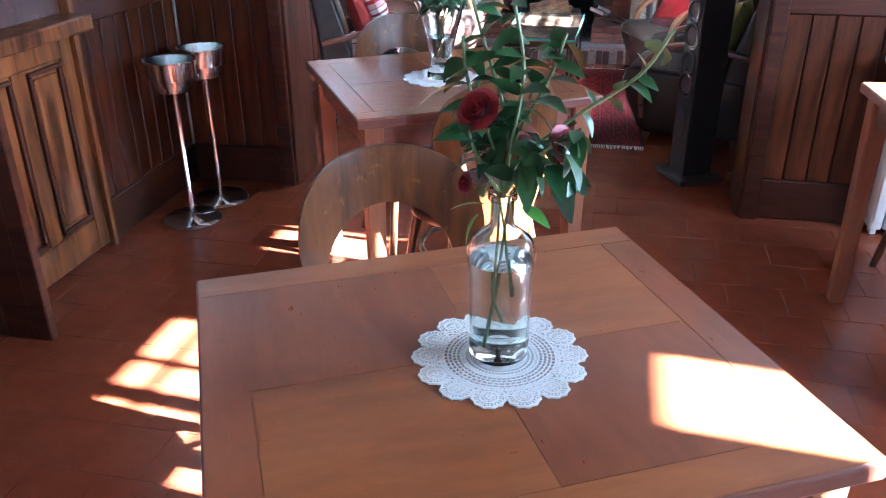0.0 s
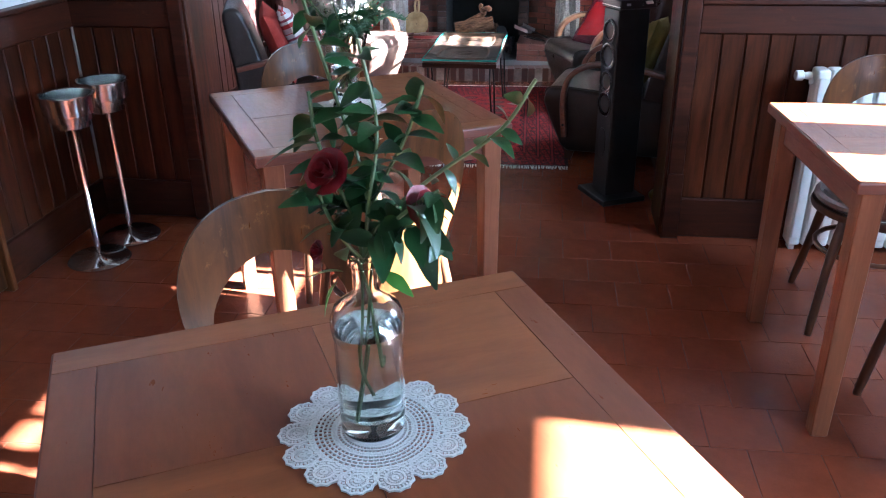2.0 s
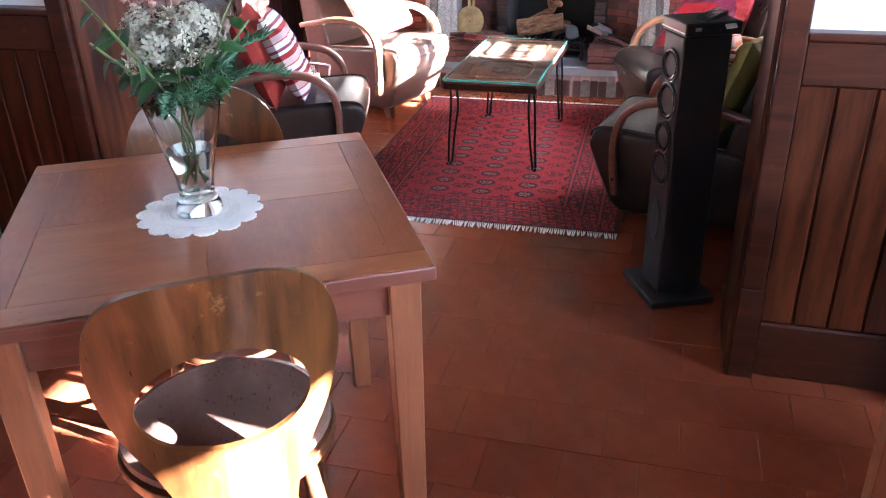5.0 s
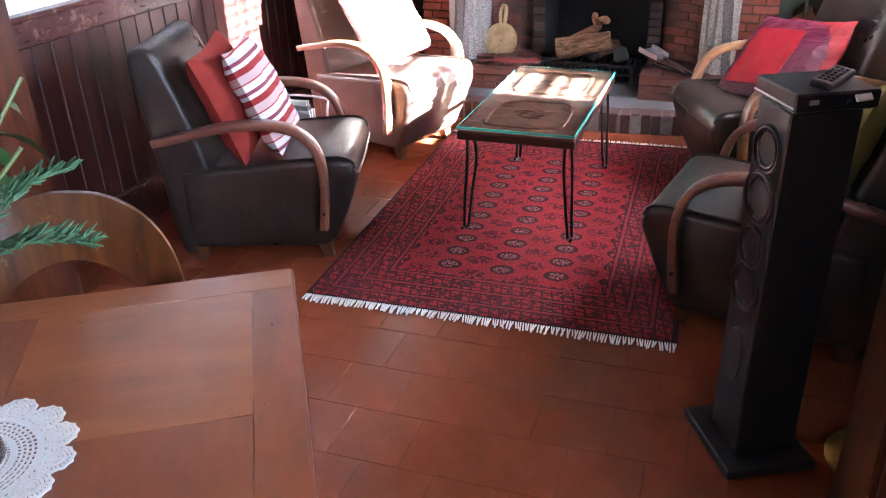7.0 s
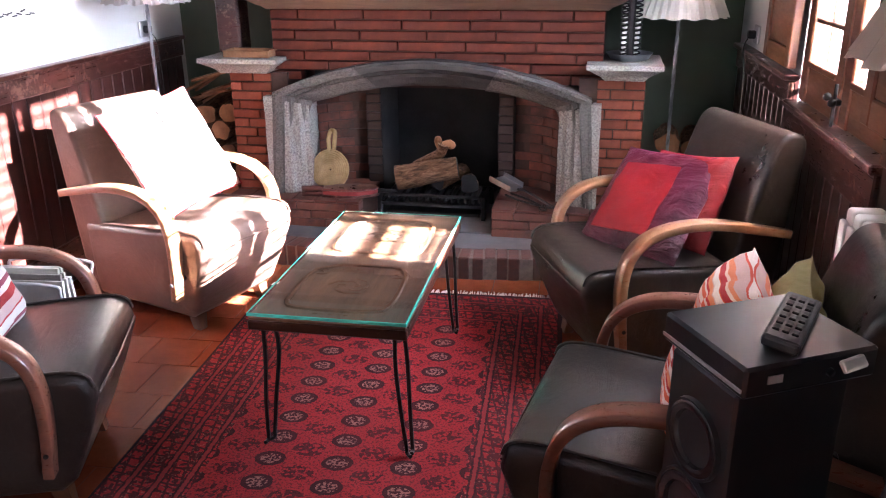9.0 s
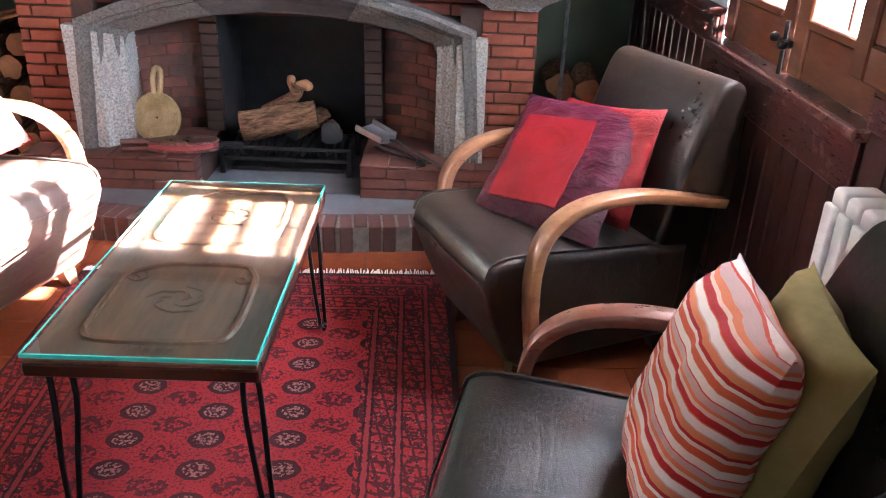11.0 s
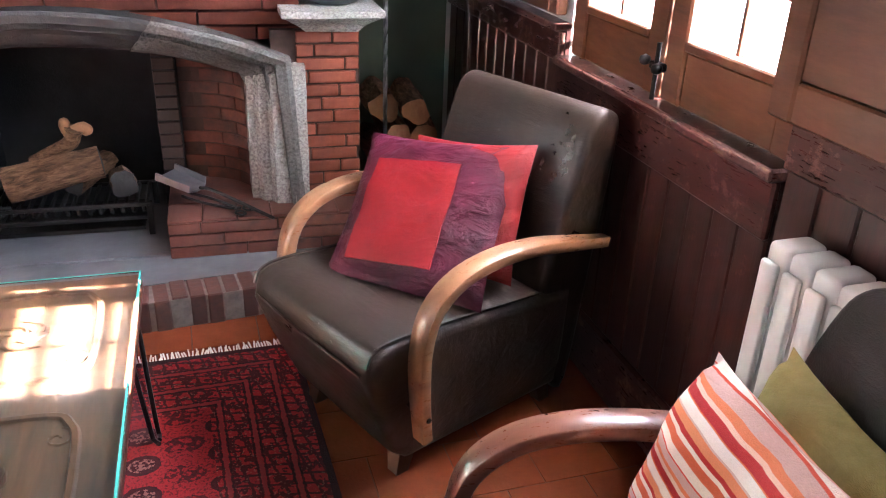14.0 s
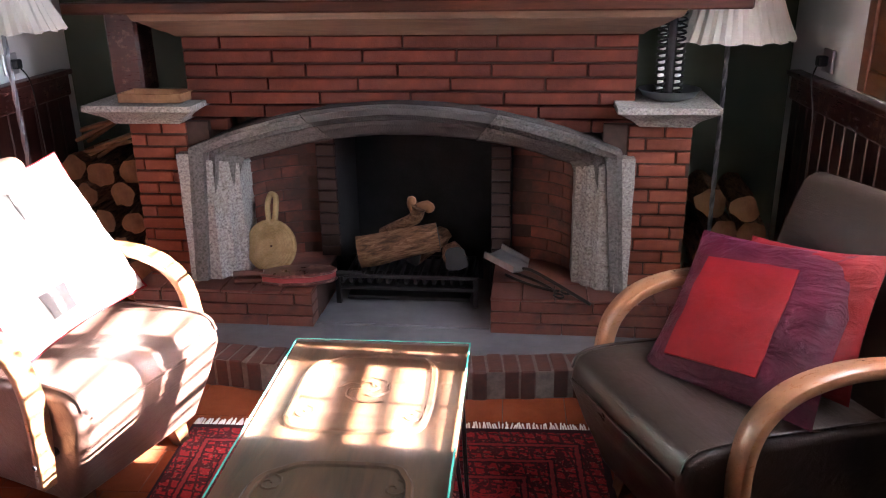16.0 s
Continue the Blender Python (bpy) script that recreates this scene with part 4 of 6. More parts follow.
T1, T2, T3 = pose(0.097, 1.1747, 0, 0, 0, 27.5), pose(-0.311, 2.888, 0, 0, 0, 30.6), pose(1.462, 2.645, 0, 0, 0, 3)
dining_table(T1, 0.82, 0.783, 0.735)
dining_table(T2, 0.805, 0.768)
dining_table(T3, 0.76, 0.784)


# ---- bentwood chairs ----
def bistro_chair(at):
    c = thing("bentwood_chair", at, "varnished bentwood chair with a pierced curved plywood back", "chair", "bentwood chairs")
    seat = part("seat", lathe([(0, 0.437), (0.17, 0.437), (0.195, 0.442), (0.203, 0.452), (0.2, 0.463), (0.185, 0.468), (0.18, 0.464), (0.1, 0.461), (0, 0.460)], 40), M_SEATPLY, c, "round pale polished seat", True)
    part("seat_ring", lathe([(0.186, 0.412), (0.206, 0.414), (0.21, 0.425), (0.206, 0.438), (0.186, 0.4365), (0.186, 0.412)], 40), M_BENT, c, "", True)
    half = [(0, 0.892), (0.075, 0.885), (0.135, 0.862), (0.178, 0.82), (0.201, 0.762), (0.206, 0.70), (0.195, 0.635), (0.168, 0.572), (0.133, 0.515), (0.107, 0.45), (0.096, 0.40), (0.095, 0.355), (0.106, 0.318), (0.05, 0.308), (0, 0.306)]
    out = smooth_path([(x, 0, z) for x, z in half], 3)
    full = [(p.x, p.z) for p in out] + [(-p.x, p.z) for p in out[-2:0:-1]]
    n = len(full)
    bm = bmesh.new()
    rings = []

    def spot(x, z, k):
        y = -(0.218 + (z - 0.45) * 0.06) + x * x * 1.9
        return (x, y - k * 0.006, z)

    for k in (1, -1):
        rows = []
        for f in (0.0, 0.35, 0.7, 1.0):
            row = []
            for i, (x, z) in enumerate(full):
                a = 2 * math.pi * i / n
                hx, hz = 0.143 * math.sin(a), 0.652 + 0.098 * math.cos(a) + 0.012 * math.cos(2 * a)
                row.append(bm.verts.new(spot(x + (hx - x) * f, z + (hz - z) * f, k)))
            rows.append(row)
        for p, q in zip(rows, rows[1:]):
            for i in range(n):
                bm.faces.new((p[i], p[(i + 1) % n], q[(i + 1) % n], q[i]))
        rings.append((rows[0], rows[-1]))
    for e in (0, 1):
        for i in range(n):
            bm.faces.new((rings[0][e][i], rings[0][e][(i + 1) % n], rings[1][e][(i + 1) % n], rings[1][e][i]))
    part("backrest", bm, M_PLY, c, "curved plywood back with an oval opening", True)
    for sx in (-1, 1):
        part("leg", tube(smooth_path([(sx * 0.12, 0.135, 0.43), (sx * 0.15, 0.165, 0.25), (sx * 0.175, 0.195, 0.0)], 4), [0.017] * 4 + [0.015] * 4 + [0.012], 10), M_BENT, c, "", True)
        part("leg", tube(smooth_path([(sx * 0.125, -0.135, 0.43), (sx * 0.15, -0.165, 0.25), (sx * 0.185, -0.215, 0.0)], 4), [0.017] * 4 + [0.015] * 4 + [0.012], 10), M_BENT, c, "", True)
    hoop = [(0.172 * math.cos(a * math.pi / 12), 0.172 * math.sin(a * math.pi / 12), 0.275) for a in range(25)]
    part("hoop_stretcher", tube(hoop, 0.009, 8), M_BENT, c, "", True)
    for sx in (-1, 1):
        part("screw", lathe([(0, 0), (0.006, 0), (0.005, 0.003), (0, 0.004)], 8, None, pose(sx * 0.07, -0.172 + 0.004, 0.41, 90)), M_BRASS, c)
    return c


chair = bistro_chair(pose(-0.155, 2.605, 0, 0, 0, 35))
for x, y, turn in ((-0.105, 1.567, 208.5), (-0.47, 3.163, 211), (1.48, 3.03, 172), (1.52, 2.33, 4)):
    copy_thing(chair, pose(x, y, 0, 0, 0, turn))


# ---- armchairs ----
def soft_block(profile, half, taper, bevel=0.028):
    """A padded block: its side outline of (x, z) pairs, with rounded edges."""
    bm = prism(profile, -half, half, "y")
    rim = [e for e in bm.edges if abs(e.verts[0].co.y - e.verts[1].co.y) < 1e-6]
    bmesh.ops.bevel(bm, geom=rim, offset=bevel, segments=4, affect="EDGES", profile=0.5)
    bmesh.ops.triangulate(bm, faces=[f for f in bm.faces if len(f.verts) > 4])
    for v in bm.verts:
        v.co.y *= taper(v.co.z)
    return bm


def padded_slab(profile, half, taper, soft=0.022):
    """A padded slab across y: its side outline drawn in towards both ends, with no sharp rim."""
    area = sum(a[0] * b[1] - b[0] * a[1] for a, b in zip(profile, profile[1:] + profile[:1]))
    turn = 1.0 if area > 0 else -1.0
    n = len(profile)
    inward = []
    for i in range(n):
        a, b = Vector(profile[i - 1]), Vector(profile[(i + 1) % n])
        t = (b - a).normalized()
        inward.append((-t.y * turn, t.x * turn))
    steps = [half - soft + soft * math.sin(math.pi / 2 * k / 4) for k in range(5)]
    stations = [-y for y in reversed(steps)] + [-half * 0.45, 0.0, half * 0.45] + steps
    bm = bmesh.new()
    rows = []
    for y in stations:
        q = max(0.0, abs(y) - (half - soft)) / soft
        k = soft * (1 - math.sqrt(max(0.0, 1 - q * q)))
        rows.append([bm.verts.new((x + i * k, y * taper(z), z + j * k)) for (x, z), (i, j) in zip(profile, inward)])
    for p, q in zip(rows, rows[1:]):
        for i in range(n):
            bm.faces.new((p[i], p[(i + 1) % n], q[(i + 1) % n], q[i]))
    caps = [bm.faces.new(rows[0]), bm.faces.new(rows[-1][::-1])]
    bmesh.ops.triangulate(bm, faces=caps)
    return bm


def armchair(at, hide, arm, label):
    c = thing("armchair", at, label, "armchair", "leather armchairs")
    seat = smooth_path([(-0.02, 0, 0.375), (-0.035, 0, 0.405), (-0.09, 0, 0.42), (-0.25, 0, 0.412), (-0.55, 0, 0.388)], 3)
    outline = [(p.x, p.z) for p in seat] + [(-0.65, 0.375), (-0.68, 0.06), (-0.15, 0.055), (-0.11, 0.09), (-0.05, 0.23), (-0.012, 0.34)]
    body = part("seat", soft_block(outline, 0.258, lambda z: 0.84 + 0.16 * min(1.0, z / 0.36)), hide, c, "", True)
    back = [(-0.47, 0.36), (-0.505, 0.52), (-0.56, 0.70), (-0.595, 0.79), (-0.625, 0.822), (-0.665, 0.825), (-0.70, 0.795), (-0.695, 0.70), (-0.665, 0.45), (-0.635, 0.07), (-0.575, 0.07), (-0.5, 0.30)]
    back = [(x - 0.07, z) for x, z in back]
    shape = smooth_path([(x, 0, z) for x, z in back + back[:1]], 3)[:-1]
    part("backrest", padded_slab([(p.x, p.z) for p in shape], 0.25, lambda z: 0.9 + 0.1 * min(1.0, z / 0.5)), hide, c, "", True)
    # piped seams
    for s in (-1, 1):
        line = [(p.x + 0.002, s * 0.241, p.z + 0.002) for p in seat] if s else []
        part("piping", tube(line, 0.0045, 6), hide, body, "", True)
    part("piping", tube([(-0.012, -0.225, 0.352), (-0.006, 0, 0.352), (-0.012, 0.225, 0.352)], 0.0035, 6), hide, body, "", True)
    # bent laminated armrests
    run = smooth_path([(-0.72, 0, 0.502), (-0.60, 0, 0.528), (-0.46, 0, 0.556), (-0.33, 0, 0.562), (-0.225, 0, 0.54), (-0.158, 0, 0.485), (-0.132, 0, 0.40), (-0.132, 0, 0.29), (-0.145, 0, 0.16)], 6)
    n = len(run)
    sec = [(0.9, 1), (1, 0.8), (1, -0.8), (0.9, -1), (-0.9, -1), (-1, -0.8), (-1, 0.8), (-0.9, 1)]
    for s in (-1, 1):
        pts = [(p.x, s * 0.282, p.z) for p in run]
        wide = [0.55 + 0.45 * min(1.0, i / 10) if i < n * 0.8 else 1.0 - 0.25 * (i - n * 0.8) / (n * 0.2) for i in range(n)]
        bm = bmesh.new()
        rows = []
        for i, q in enumerate(pts):
            a, b = Vector(pts[max(i - 1, 0)]), Vector(pts[min(i + 1, n - 1)])
            t = (b - a).normalized()
            up = Vector((0, 1, 0)).cross(t)
            rows.append([bm.verts.new(Vector(q) + Vector((0, 1, 0)) * u * 0.027 * wide[i] + up * w * 0.0135) for u, w in sec])
        for p, q in zip(rows, rows[1:]):
            for i in range(8):
                bm.faces.new((p[i], p[(i + 1) % 8], q[(i + 1) % 8], q[i]))
        bm.faces.new(rows[0])
        bm.faces.new(rows[-1][::-1])
        ob = part("armrest", bm, arm, c, "bent laminated wooden armrest", True)
        part("screw", lathe([(0, 0), (0.007, 0), (0.006, 0.003), (0, 0.004)], 10, None, pose(-0.138, s * 0.309, 0.23, -90 * s)), M_IRON, ob)
        part("spacer", tube([(-0.138, s * 0.23, 0.24), (-0.138, s * 0.262, 0.24)], 0.012, 8), M_IRON, ob)
        part("spacer", tube([(-0.64, s * 0.23, 0.525), (-0.64, s * 0.262, 0.525)], 0.012, 8), M_IRON, ob)
    for x, lean in ((-0.17, -0.03), (-0.63, 0.03)):
        for s in (-1, 1):
            bm = bmesh.new()
            r0, r1 = 0.026, 0.018
            rows = [[bm.verts.new((x + i * r0, s * 0.175 + j * r0, 0.075)) for i, j in ((-1, -1), (1, -1), (1, 1), (-1, 1))],
                    [bm.verts.new((x - lean * 0.6 + i * r1, s * 0.182 + j * r1, 0.0)) for i, j in ((-1, -1), (1, -1), (1, 1), (-1, 1))]]
            for i in range(4):
                bm.faces.new((rows[0][i], rows[0][(i + 1) % 4], rows[1][(i + 1) % 4], rows[1][i]))
            bm.faces.new(rows[0])
            bm.faces.new(rows[1][::-1])
            part("foot", bm, M_BENT, c, "small tapered wooden foot")
    return c


SEAT_A = pose(-0.755, 5.06, 0, 0, 0, 18)
SEAT_B = pose(-0.75, 6.02, 0, 0, 0, -20)
SEAT_C = pose(0.395, 5.845, 0, 0, 0, 203)
SEAT_D = pose(0.365, 4.925, 0, 0, 0, 168)
armchair(SEAT_A, M_LEATHER, M_ARM_RED, "black leather armchair with bent wooden arms")
armchair(SEAT_B, M_TANLEATHER, M_ARM, "taupe-brown leather armchair in full sunlight")
armchair(SEAT_C, M_BROWNLEATHER, M_ARM, "dark brown leather armchair by the window")
armchair(SEAT_D, M_LEATHER, M_ARM_RED, "black leather armchair in front of the radiator")


# ---- cushions ----
def pillow_mesh(wide, high, thick, seed, n=18, crumple=0.006):
    """A stuffed square cushion, pointed at its corners, its face along local y and z."""
    bm = bmesh.new()
    grids = []
    for s in (1, -1):
        g = []
        for i in range(n + 1):
            for j in range(n + 1):
                a, b = 2 * i / n - 1, 2 * j / n - 1
                pa, pb = a * (1 - 0.07 * (1 - b * b) * abs(a) ** 3), b * (1 - 0.07 * (1 - a * a) * abs(b) ** 3)
                swell = (max(0, 1 - a ** 4) * max(0, 1 - b ** 4)) ** 0.55
                v = Vector((s * thick / 2 * swell, pa * wide / 2, pb * high / 2))
                if 0 < i < n and 0 < j < n:
                    v += Vector((noise.noise(Vector((a * 3, b * 3, seed + s))) * crumple * 1.6 + noise.noise(Vector((a * 9, b * 5, seed + s))) * crumple * 0.7, 0, 0))
                g.append(bm.verts.new(v))
        grids.append(g)
        for i in range(n):
            for j in range(n):
                q = [g[i * (n + 1) + j], g[(i + 1) * (n + 1) + j], g[(i + 1) * (n + 1) + j + 1], g[i * (n + 1) + j + 1]]
                bm.faces.new(q if s > 0 else q[::-1])
    bmesh.ops.remove_doubles(bm, verts=bm.verts[:], dist=0.0006)
    return bm


def cushion(seat, spot, tilt, roll, turn, wide, material, label, seed, thick=0.12, piping=None, patch=None):
    m = seat @ pose(*spot) @ pose(0, 0, 0, 0, 0, turn) @ pose(0, 0, 0, 0, -tilt, 0) @ pose(0, 0, 0, roll, 0, 0)
    c = thing("cushion", m, label, "cushion", "armchair cushions")
    part("cover", pillow_mesh(wide, wide, thick, seed), material, c, "", True)
    if patch:
        for y0, y1, z0, z1, pm in patch:
            bm = bmesh.new()
            n = 10
            g = []
            for i in range(n + 1):
                for j in range(n + 1):
                    y, z = y0 + (y1 - y0) * i / n, z0 + (z1 - z0) * j / n
                    a, b = 2 * y / wide, 2 * z / wide
                    sw = (max(0, 1 - a ** 4) * max(0, 1 - b ** 4)) ** 0.55
                    x = thick / 2 * sw + 0.006 + noise.noise(Vector((a * 3, b * 3, seed + 1))) * 0.0096 + noise.noise(Vector((a * 9, b * 5, seed + 1))) * 0.0042
                    g.append(bm.verts.new((x, y, z)))
            for i in range(n):
                for j in range(n):
                    bm.faces.new((g[i * (n + 1) + j], g[(i + 1) * (n + 1) + j], g[(i + 1) * (n + 1) + j + 1], g[i * (n + 1) + j + 1]))
            r = bmesh.ops.extrude_face_region(bm, geom=bm.faces[:])
            bmesh.ops.translate(bm, verts=[v for v in r["geom"] if isinstance(v, bmesh.types.BMVert)], vec=(-0.005, 0, 0))
            part("patch", bm, pm, c, "", True)
    if piping:
        h = wide / 2 * 0.985
        side = [(-1 + 2 * k / 10) for k in range(10)]
        def rim(a, b):
            return (0, a * (1 - 0.07 * (1 - b * b) * abs(a) ** 3) * h, b * (1 - 0.07 * (1 - a * a) * abs(b) ** 3) * h)
        pts = [rim(k, -1) for k in side] + [rim(1, k) for k in side] + [rim(-k, 1) for k in side] + [rim(-1, -k) for k in side] + [rim(-1, -1)]
        part("piping", tube(pts, 0.005, 6), piping, c, "", True)
    return c


cushion(SEAT_A, (-0.485, -0.05, 0.60), 20, 3, 0, 0.42, M_REDCOTTON, "brick-red cotton cushion leaning on the armchair", 1.0)
cushion(SEAT_A, (-0.375, -0.01, 0.595), 24, -3, 4, 0.41, M_STRIPE_B, "red and white striped cushion on the armchair", 2.0)
cushion(SEAT_B, (-0.40, 0.02, 0.635), 30, 6, 0, 0.47, M_CREAM, "cream cushion with red edge and small patches", 3.0, 0.12, M_RED,
        [(-0.02, 0.07, 0.09, 0.17, M_GREYCLOTH), (-0.12, -0.04, -0.17, -0.10, M_GREYCLOTH)])
cushion(SEAT_C, (-0.475, 0.015, 0.56), 28, 8, 14, 0.35, M_REDSILK, "bright red ribbed cushion leaning on the armchair", 4.0, 0.11)
cushion(SEAT_C, (-0.375, -0.02, 0.55), 46, 8, 18, 0.445, M_PLUM, "plum silk cushion with a large red square", 5.0, 0.095, None,
        [(-0.15, 0.085, -0.155, 0.125, M_RED)])
cushion(SEAT_D, (-0.525, 0.0, 0.575), 18, 6, -4, 0.40, M_OLIVE, "olive green linen cushion behind the striped one", 6.0, 0.11)
cushion(SEAT_D, (-0.42, 0.02, 0.595), 18, 6, 0, 0.38, M_STRIPE, "orange, red and cream striped cushion", 7.0, 0.15)


# ---- rug ----
RUG_W, RUG_L = 1.27, 1.80
rug = thing("rug", pose(-0.175, 5.445, 0.0, 0, 0, 1.2), "red oriental rug with dark medallions and white fringe", "rug")
bm = bmesh.new()
nx, ny = 30, 45
g = [[bm.verts.new((-RUG_W / 2 + RUG_W * i / nx, -RUG_L / 2 + RUG_L * j / ny, 0.009 + 0.0012 * noise.noise(Vector((i * 0.3, j * 0.3, 0))))) for j in range(ny + 1)] for i in range(nx + 1)]
for i in range(nx):
    for j in range(ny):
        bm.faces.new((g[i][j], g[i + 1][j], g[i + 1][j + 1], g[i][j + 1]))
r = bmesh.ops.extrude_face_region(bm, geom=bm.faces[:])
for v in r["geom"]:
    if isinstance(v, bmesh.types.BMVert):
        v.co.z = 0.0015
part("woven_field", bm, rug_material(RUG_W, RUG_L), rug)
rng = random.Random(4)
for s in (-1, 1):
    bm = bmesh.new()
    for k in range(150):
        x = -RUG_W / 2 + RUG_W * (k + 0.5) / 150
        lean = rng.uniform(-0.008, 0.008)
        ln = rng.uniform(0.028, 0.045)
        y = s * RUG_L / 2
        tube([(x, y, 0.007), (x + lean * 0.5, y + s * ln * 0.5, 0.006), (x + lean, y + s * ln, 0.0035)], 0.003, 4, bm)
    tagged(part("fringe", bm, M_DOILY, rug, "white cotton fringe"), kind="stuff")


# ---- coffee table ----
def coffee_table():
    x0, x1, y0, y1 = -0.398, 0.05, 5.11, 6.035
    cx, cy = (x0 + x1) / 2, (y0 + y1) / 2
    t = thing("coffee_table", pose(cx, cy, 0.012, 0, 0, -1.2), "low table made of an old carved panel under glass", "coffee table")
    w, l = (x1 - x0) / 2, (y1 - y0) / 2
    part("frame_edge", box(-w, w, -l, -l + 0.03, 0.40, 0.4285, 0.003), M_RAIL, t)
    part("frame_edge", box(-w, w, l - 0.03, l, 0.40, 0.4285, 0.003), M_RAIL, t)
    part("frame_edge", box(-w, -w + 0.03, -l + 0.0305, l - 0.0305, 0.40, 0.4285, 0.003), M_RAIL, t)
    part("frame_edge", box(w - 0.03, w, -l + 0.0305, l - 0.0305, 0.40, 0.4285, 0.003), M_RAIL, t)
    panel = part("carved_panel", box(-w + 0.003, w - 0.003, -l + 0.003, l - 0.003, 0.4288, 0.4375, 0.002), M_OLDDOOR, t, "weathered carved wooden panel")
    for s in (-1, 1):
        y = s * 0.225
        a, b, q = w - 0.075, 0.165, 0.04
        loop = [(-a, y - b + q), (-a, y + b - q * 2), (-a + 0.05, y + b - 0.02), (-a + 0.10, y + b), (a - 0.05, y + b), (a - 0.015, y + b - 0.03), (a, y + b - 0.09), (a, y - b + 0.05), (a - 0.05, y - b), (-a + 0.04, y - b), (-a, y - b + q)]
        part("carved_moulding", tube(smooth_path([(p, o, 0.4365) for p, o in loop], 4), 0.0095, 6), M_OLDDOOR, panel, "", True)
        bm = bmesh.new()
        for k in range(9):
            ang = k * 2.4
            r = 0.012 + 0.0045 * k
            tube(smooth_path([(r * math.cos(ang), y + r * math.sin(ang) * 0.8, 0.4375), ((r + 0.02) * math.cos(ang + 0.5), y + (r + 0.02) * math.sin(ang + 0.5) * 0.8, 0.4385), ((r + 0.03) * math.cos(ang + 1.2), y + (r + 0.03) * math.sin(ang + 1.2) * 0.8, 0.4375)], 3), 0.003, 5, bm)
        part("carved_rosette", bm, M_OLDDOOR, panel, "", True)
        for e in (-1, 1):
            spiral = [(e * (a - 0.03) + (0.004 + 0.0022 * k) * math.cos(k * 0.7), y - s * 0.1 + (0.004 + 0.0022 * k) * math.sin(k * 0.7), 0.437) for k in range(12)]
            part("carved_scroll", tube(spiral, 0.0035, 5), M_OLDDOOR, panel, "", True)
        bm = bmesh.new()
        for k in range(5):
            box(-0.05 + k * 0.022, -0.036 + k * 0.022, s * (l - 0.047) - 0.006, s * (l - 0.047) + 0.006, 0.4370, 0.4395, 0.001, bm)
        part("carved_letters", bm, M_OLDDOOR, panel)
    part("glass_top", box(-w + 0.004, w - 0.004, -l + 0.004, l - 0.004, 0.4425, 0.4505), M_TOPGLASS, t, "clear glass sheet").visible_shadow = False
    for a, b, c, d in ((-w, w, -l, -l + 0.0038), (-w, w, l - 0.0038, l), (-w, -w + 0.0038, -l + 0.004, l - 0.004), (w - 0.0038, w, -l + 0.004, l - 0.004)):
        part("glass_edge", box(a, b, c, d, 0.4422, 0.4508), M_GREENGLASS, t, "bright green cut edge of the glass")
    for sx in (-1, 1):
        for sy in (-1, 1):
            for off in (-0.022, 0.022):
                x, y = sx * (w - 0.035), sy * (l - 0.06)
                pts = [(x + off * 0.3, y + off, 0.40), (x + off * 0.5 + 0.004, y + off * 1.1, 0.3), (x + sx * 0.012 + off * 0.4, y + off * 0.8, 0.15), (x + sx * 0.02 + off * 0.3, y + off * 0.45, 0.04), (x + sx * 0.022 + off * 0.3, y + off * 0.35 + sy * 0.002, 0.016), (x + sx * 0.03, y + off * 0.35 - 0.022, 0.0165)]
                part("leg_rod", tube(smooth_path(pts, 3), 0.0062, 7), M_IRON, t, "bent black iron rod", True)
    return t


coffee_table()


# ---- loudspeaker with receiver and remote ----
SP = pose(0.708, 4.165, 0, 0, 0, 26.5)
sp = thing("loudspeaker", SP, "tall black floor-standing loudspeaker with exposed cones", "loudspeaker")
part("base_plate", box(-0.145, 0.085, -0.13, 0.13, 0.004, 0.03, 0.003), M_BLACK, sp)
cab = part("cabinet", box(-0.10, 0.06, -0.066, 0.066, 0.0305, 0.912, 0.004), M_BLACK, sp)
for z, r in ((0.815, 0.046), (0.70, 0.054), (0.58, 0.046), (0.475, 0.052)):
    d = part("driver", lathe([(0, -0.016), (0.012, -0.012), (0.016, -0.02), (r * 0.78, -0.004), (r * 0.84, 0.004), (r * 0.93, 0.005), (r, 0.006), (r * 1.07, 0.004), (r * 1.08, 0.0)], 32, None, pose(-0.1015, 0, z, 0, -90, 0)), M_CONE, sp, "glossy black speaker cone", True)
    part("rim", lathe([(r * 1.08, 0.0), (r * 1.09, 0.006), (r * 1.16, 0.007), (r * 1.18, 0.0)], 32, None, pose(-0.1005, 0, z, 0, -90, 0)), M_PLASTIC, d, "", True)
bm = bmesh.new()
ring = [(0.036 * math.cos(a * math.pi / 16), 0.075 * math.sin(a * math.pi / 16)) for a in range(32)]
prism([(a, 0.285 + b) for a, b in ring], -0.106, -0.1005, "x", 0.0015, 1, bm)
part("port_grille", bm, M_PLASTIC, sp)
rec = thing("disc_player", SP @ pose(0, 0, 0.9125), "slim black player resting on the loudspeaker", "player")
part("housing", box(-0.105, 0.08, -0.082, 0.082, 0.003, 0.043, 0.004), M_PLASTIC, rec)
part("front_trim", box(-0.1075, -0.1052, -0.079, 0.079, 0.012, 0.016), M_SILVER, rec)
part("badge", box(-0.075, -0.055, -0.0835, -0.0822, 0.02, 0.03), M_SILVER, rec)
part("knob", lathe([(0, 0), (0.005, 0), (0.005, 0.005), (0, 0.006)], 12, None, pose(0.01, -0.082, 0.022, 90)), M_PLASTIC, rec)
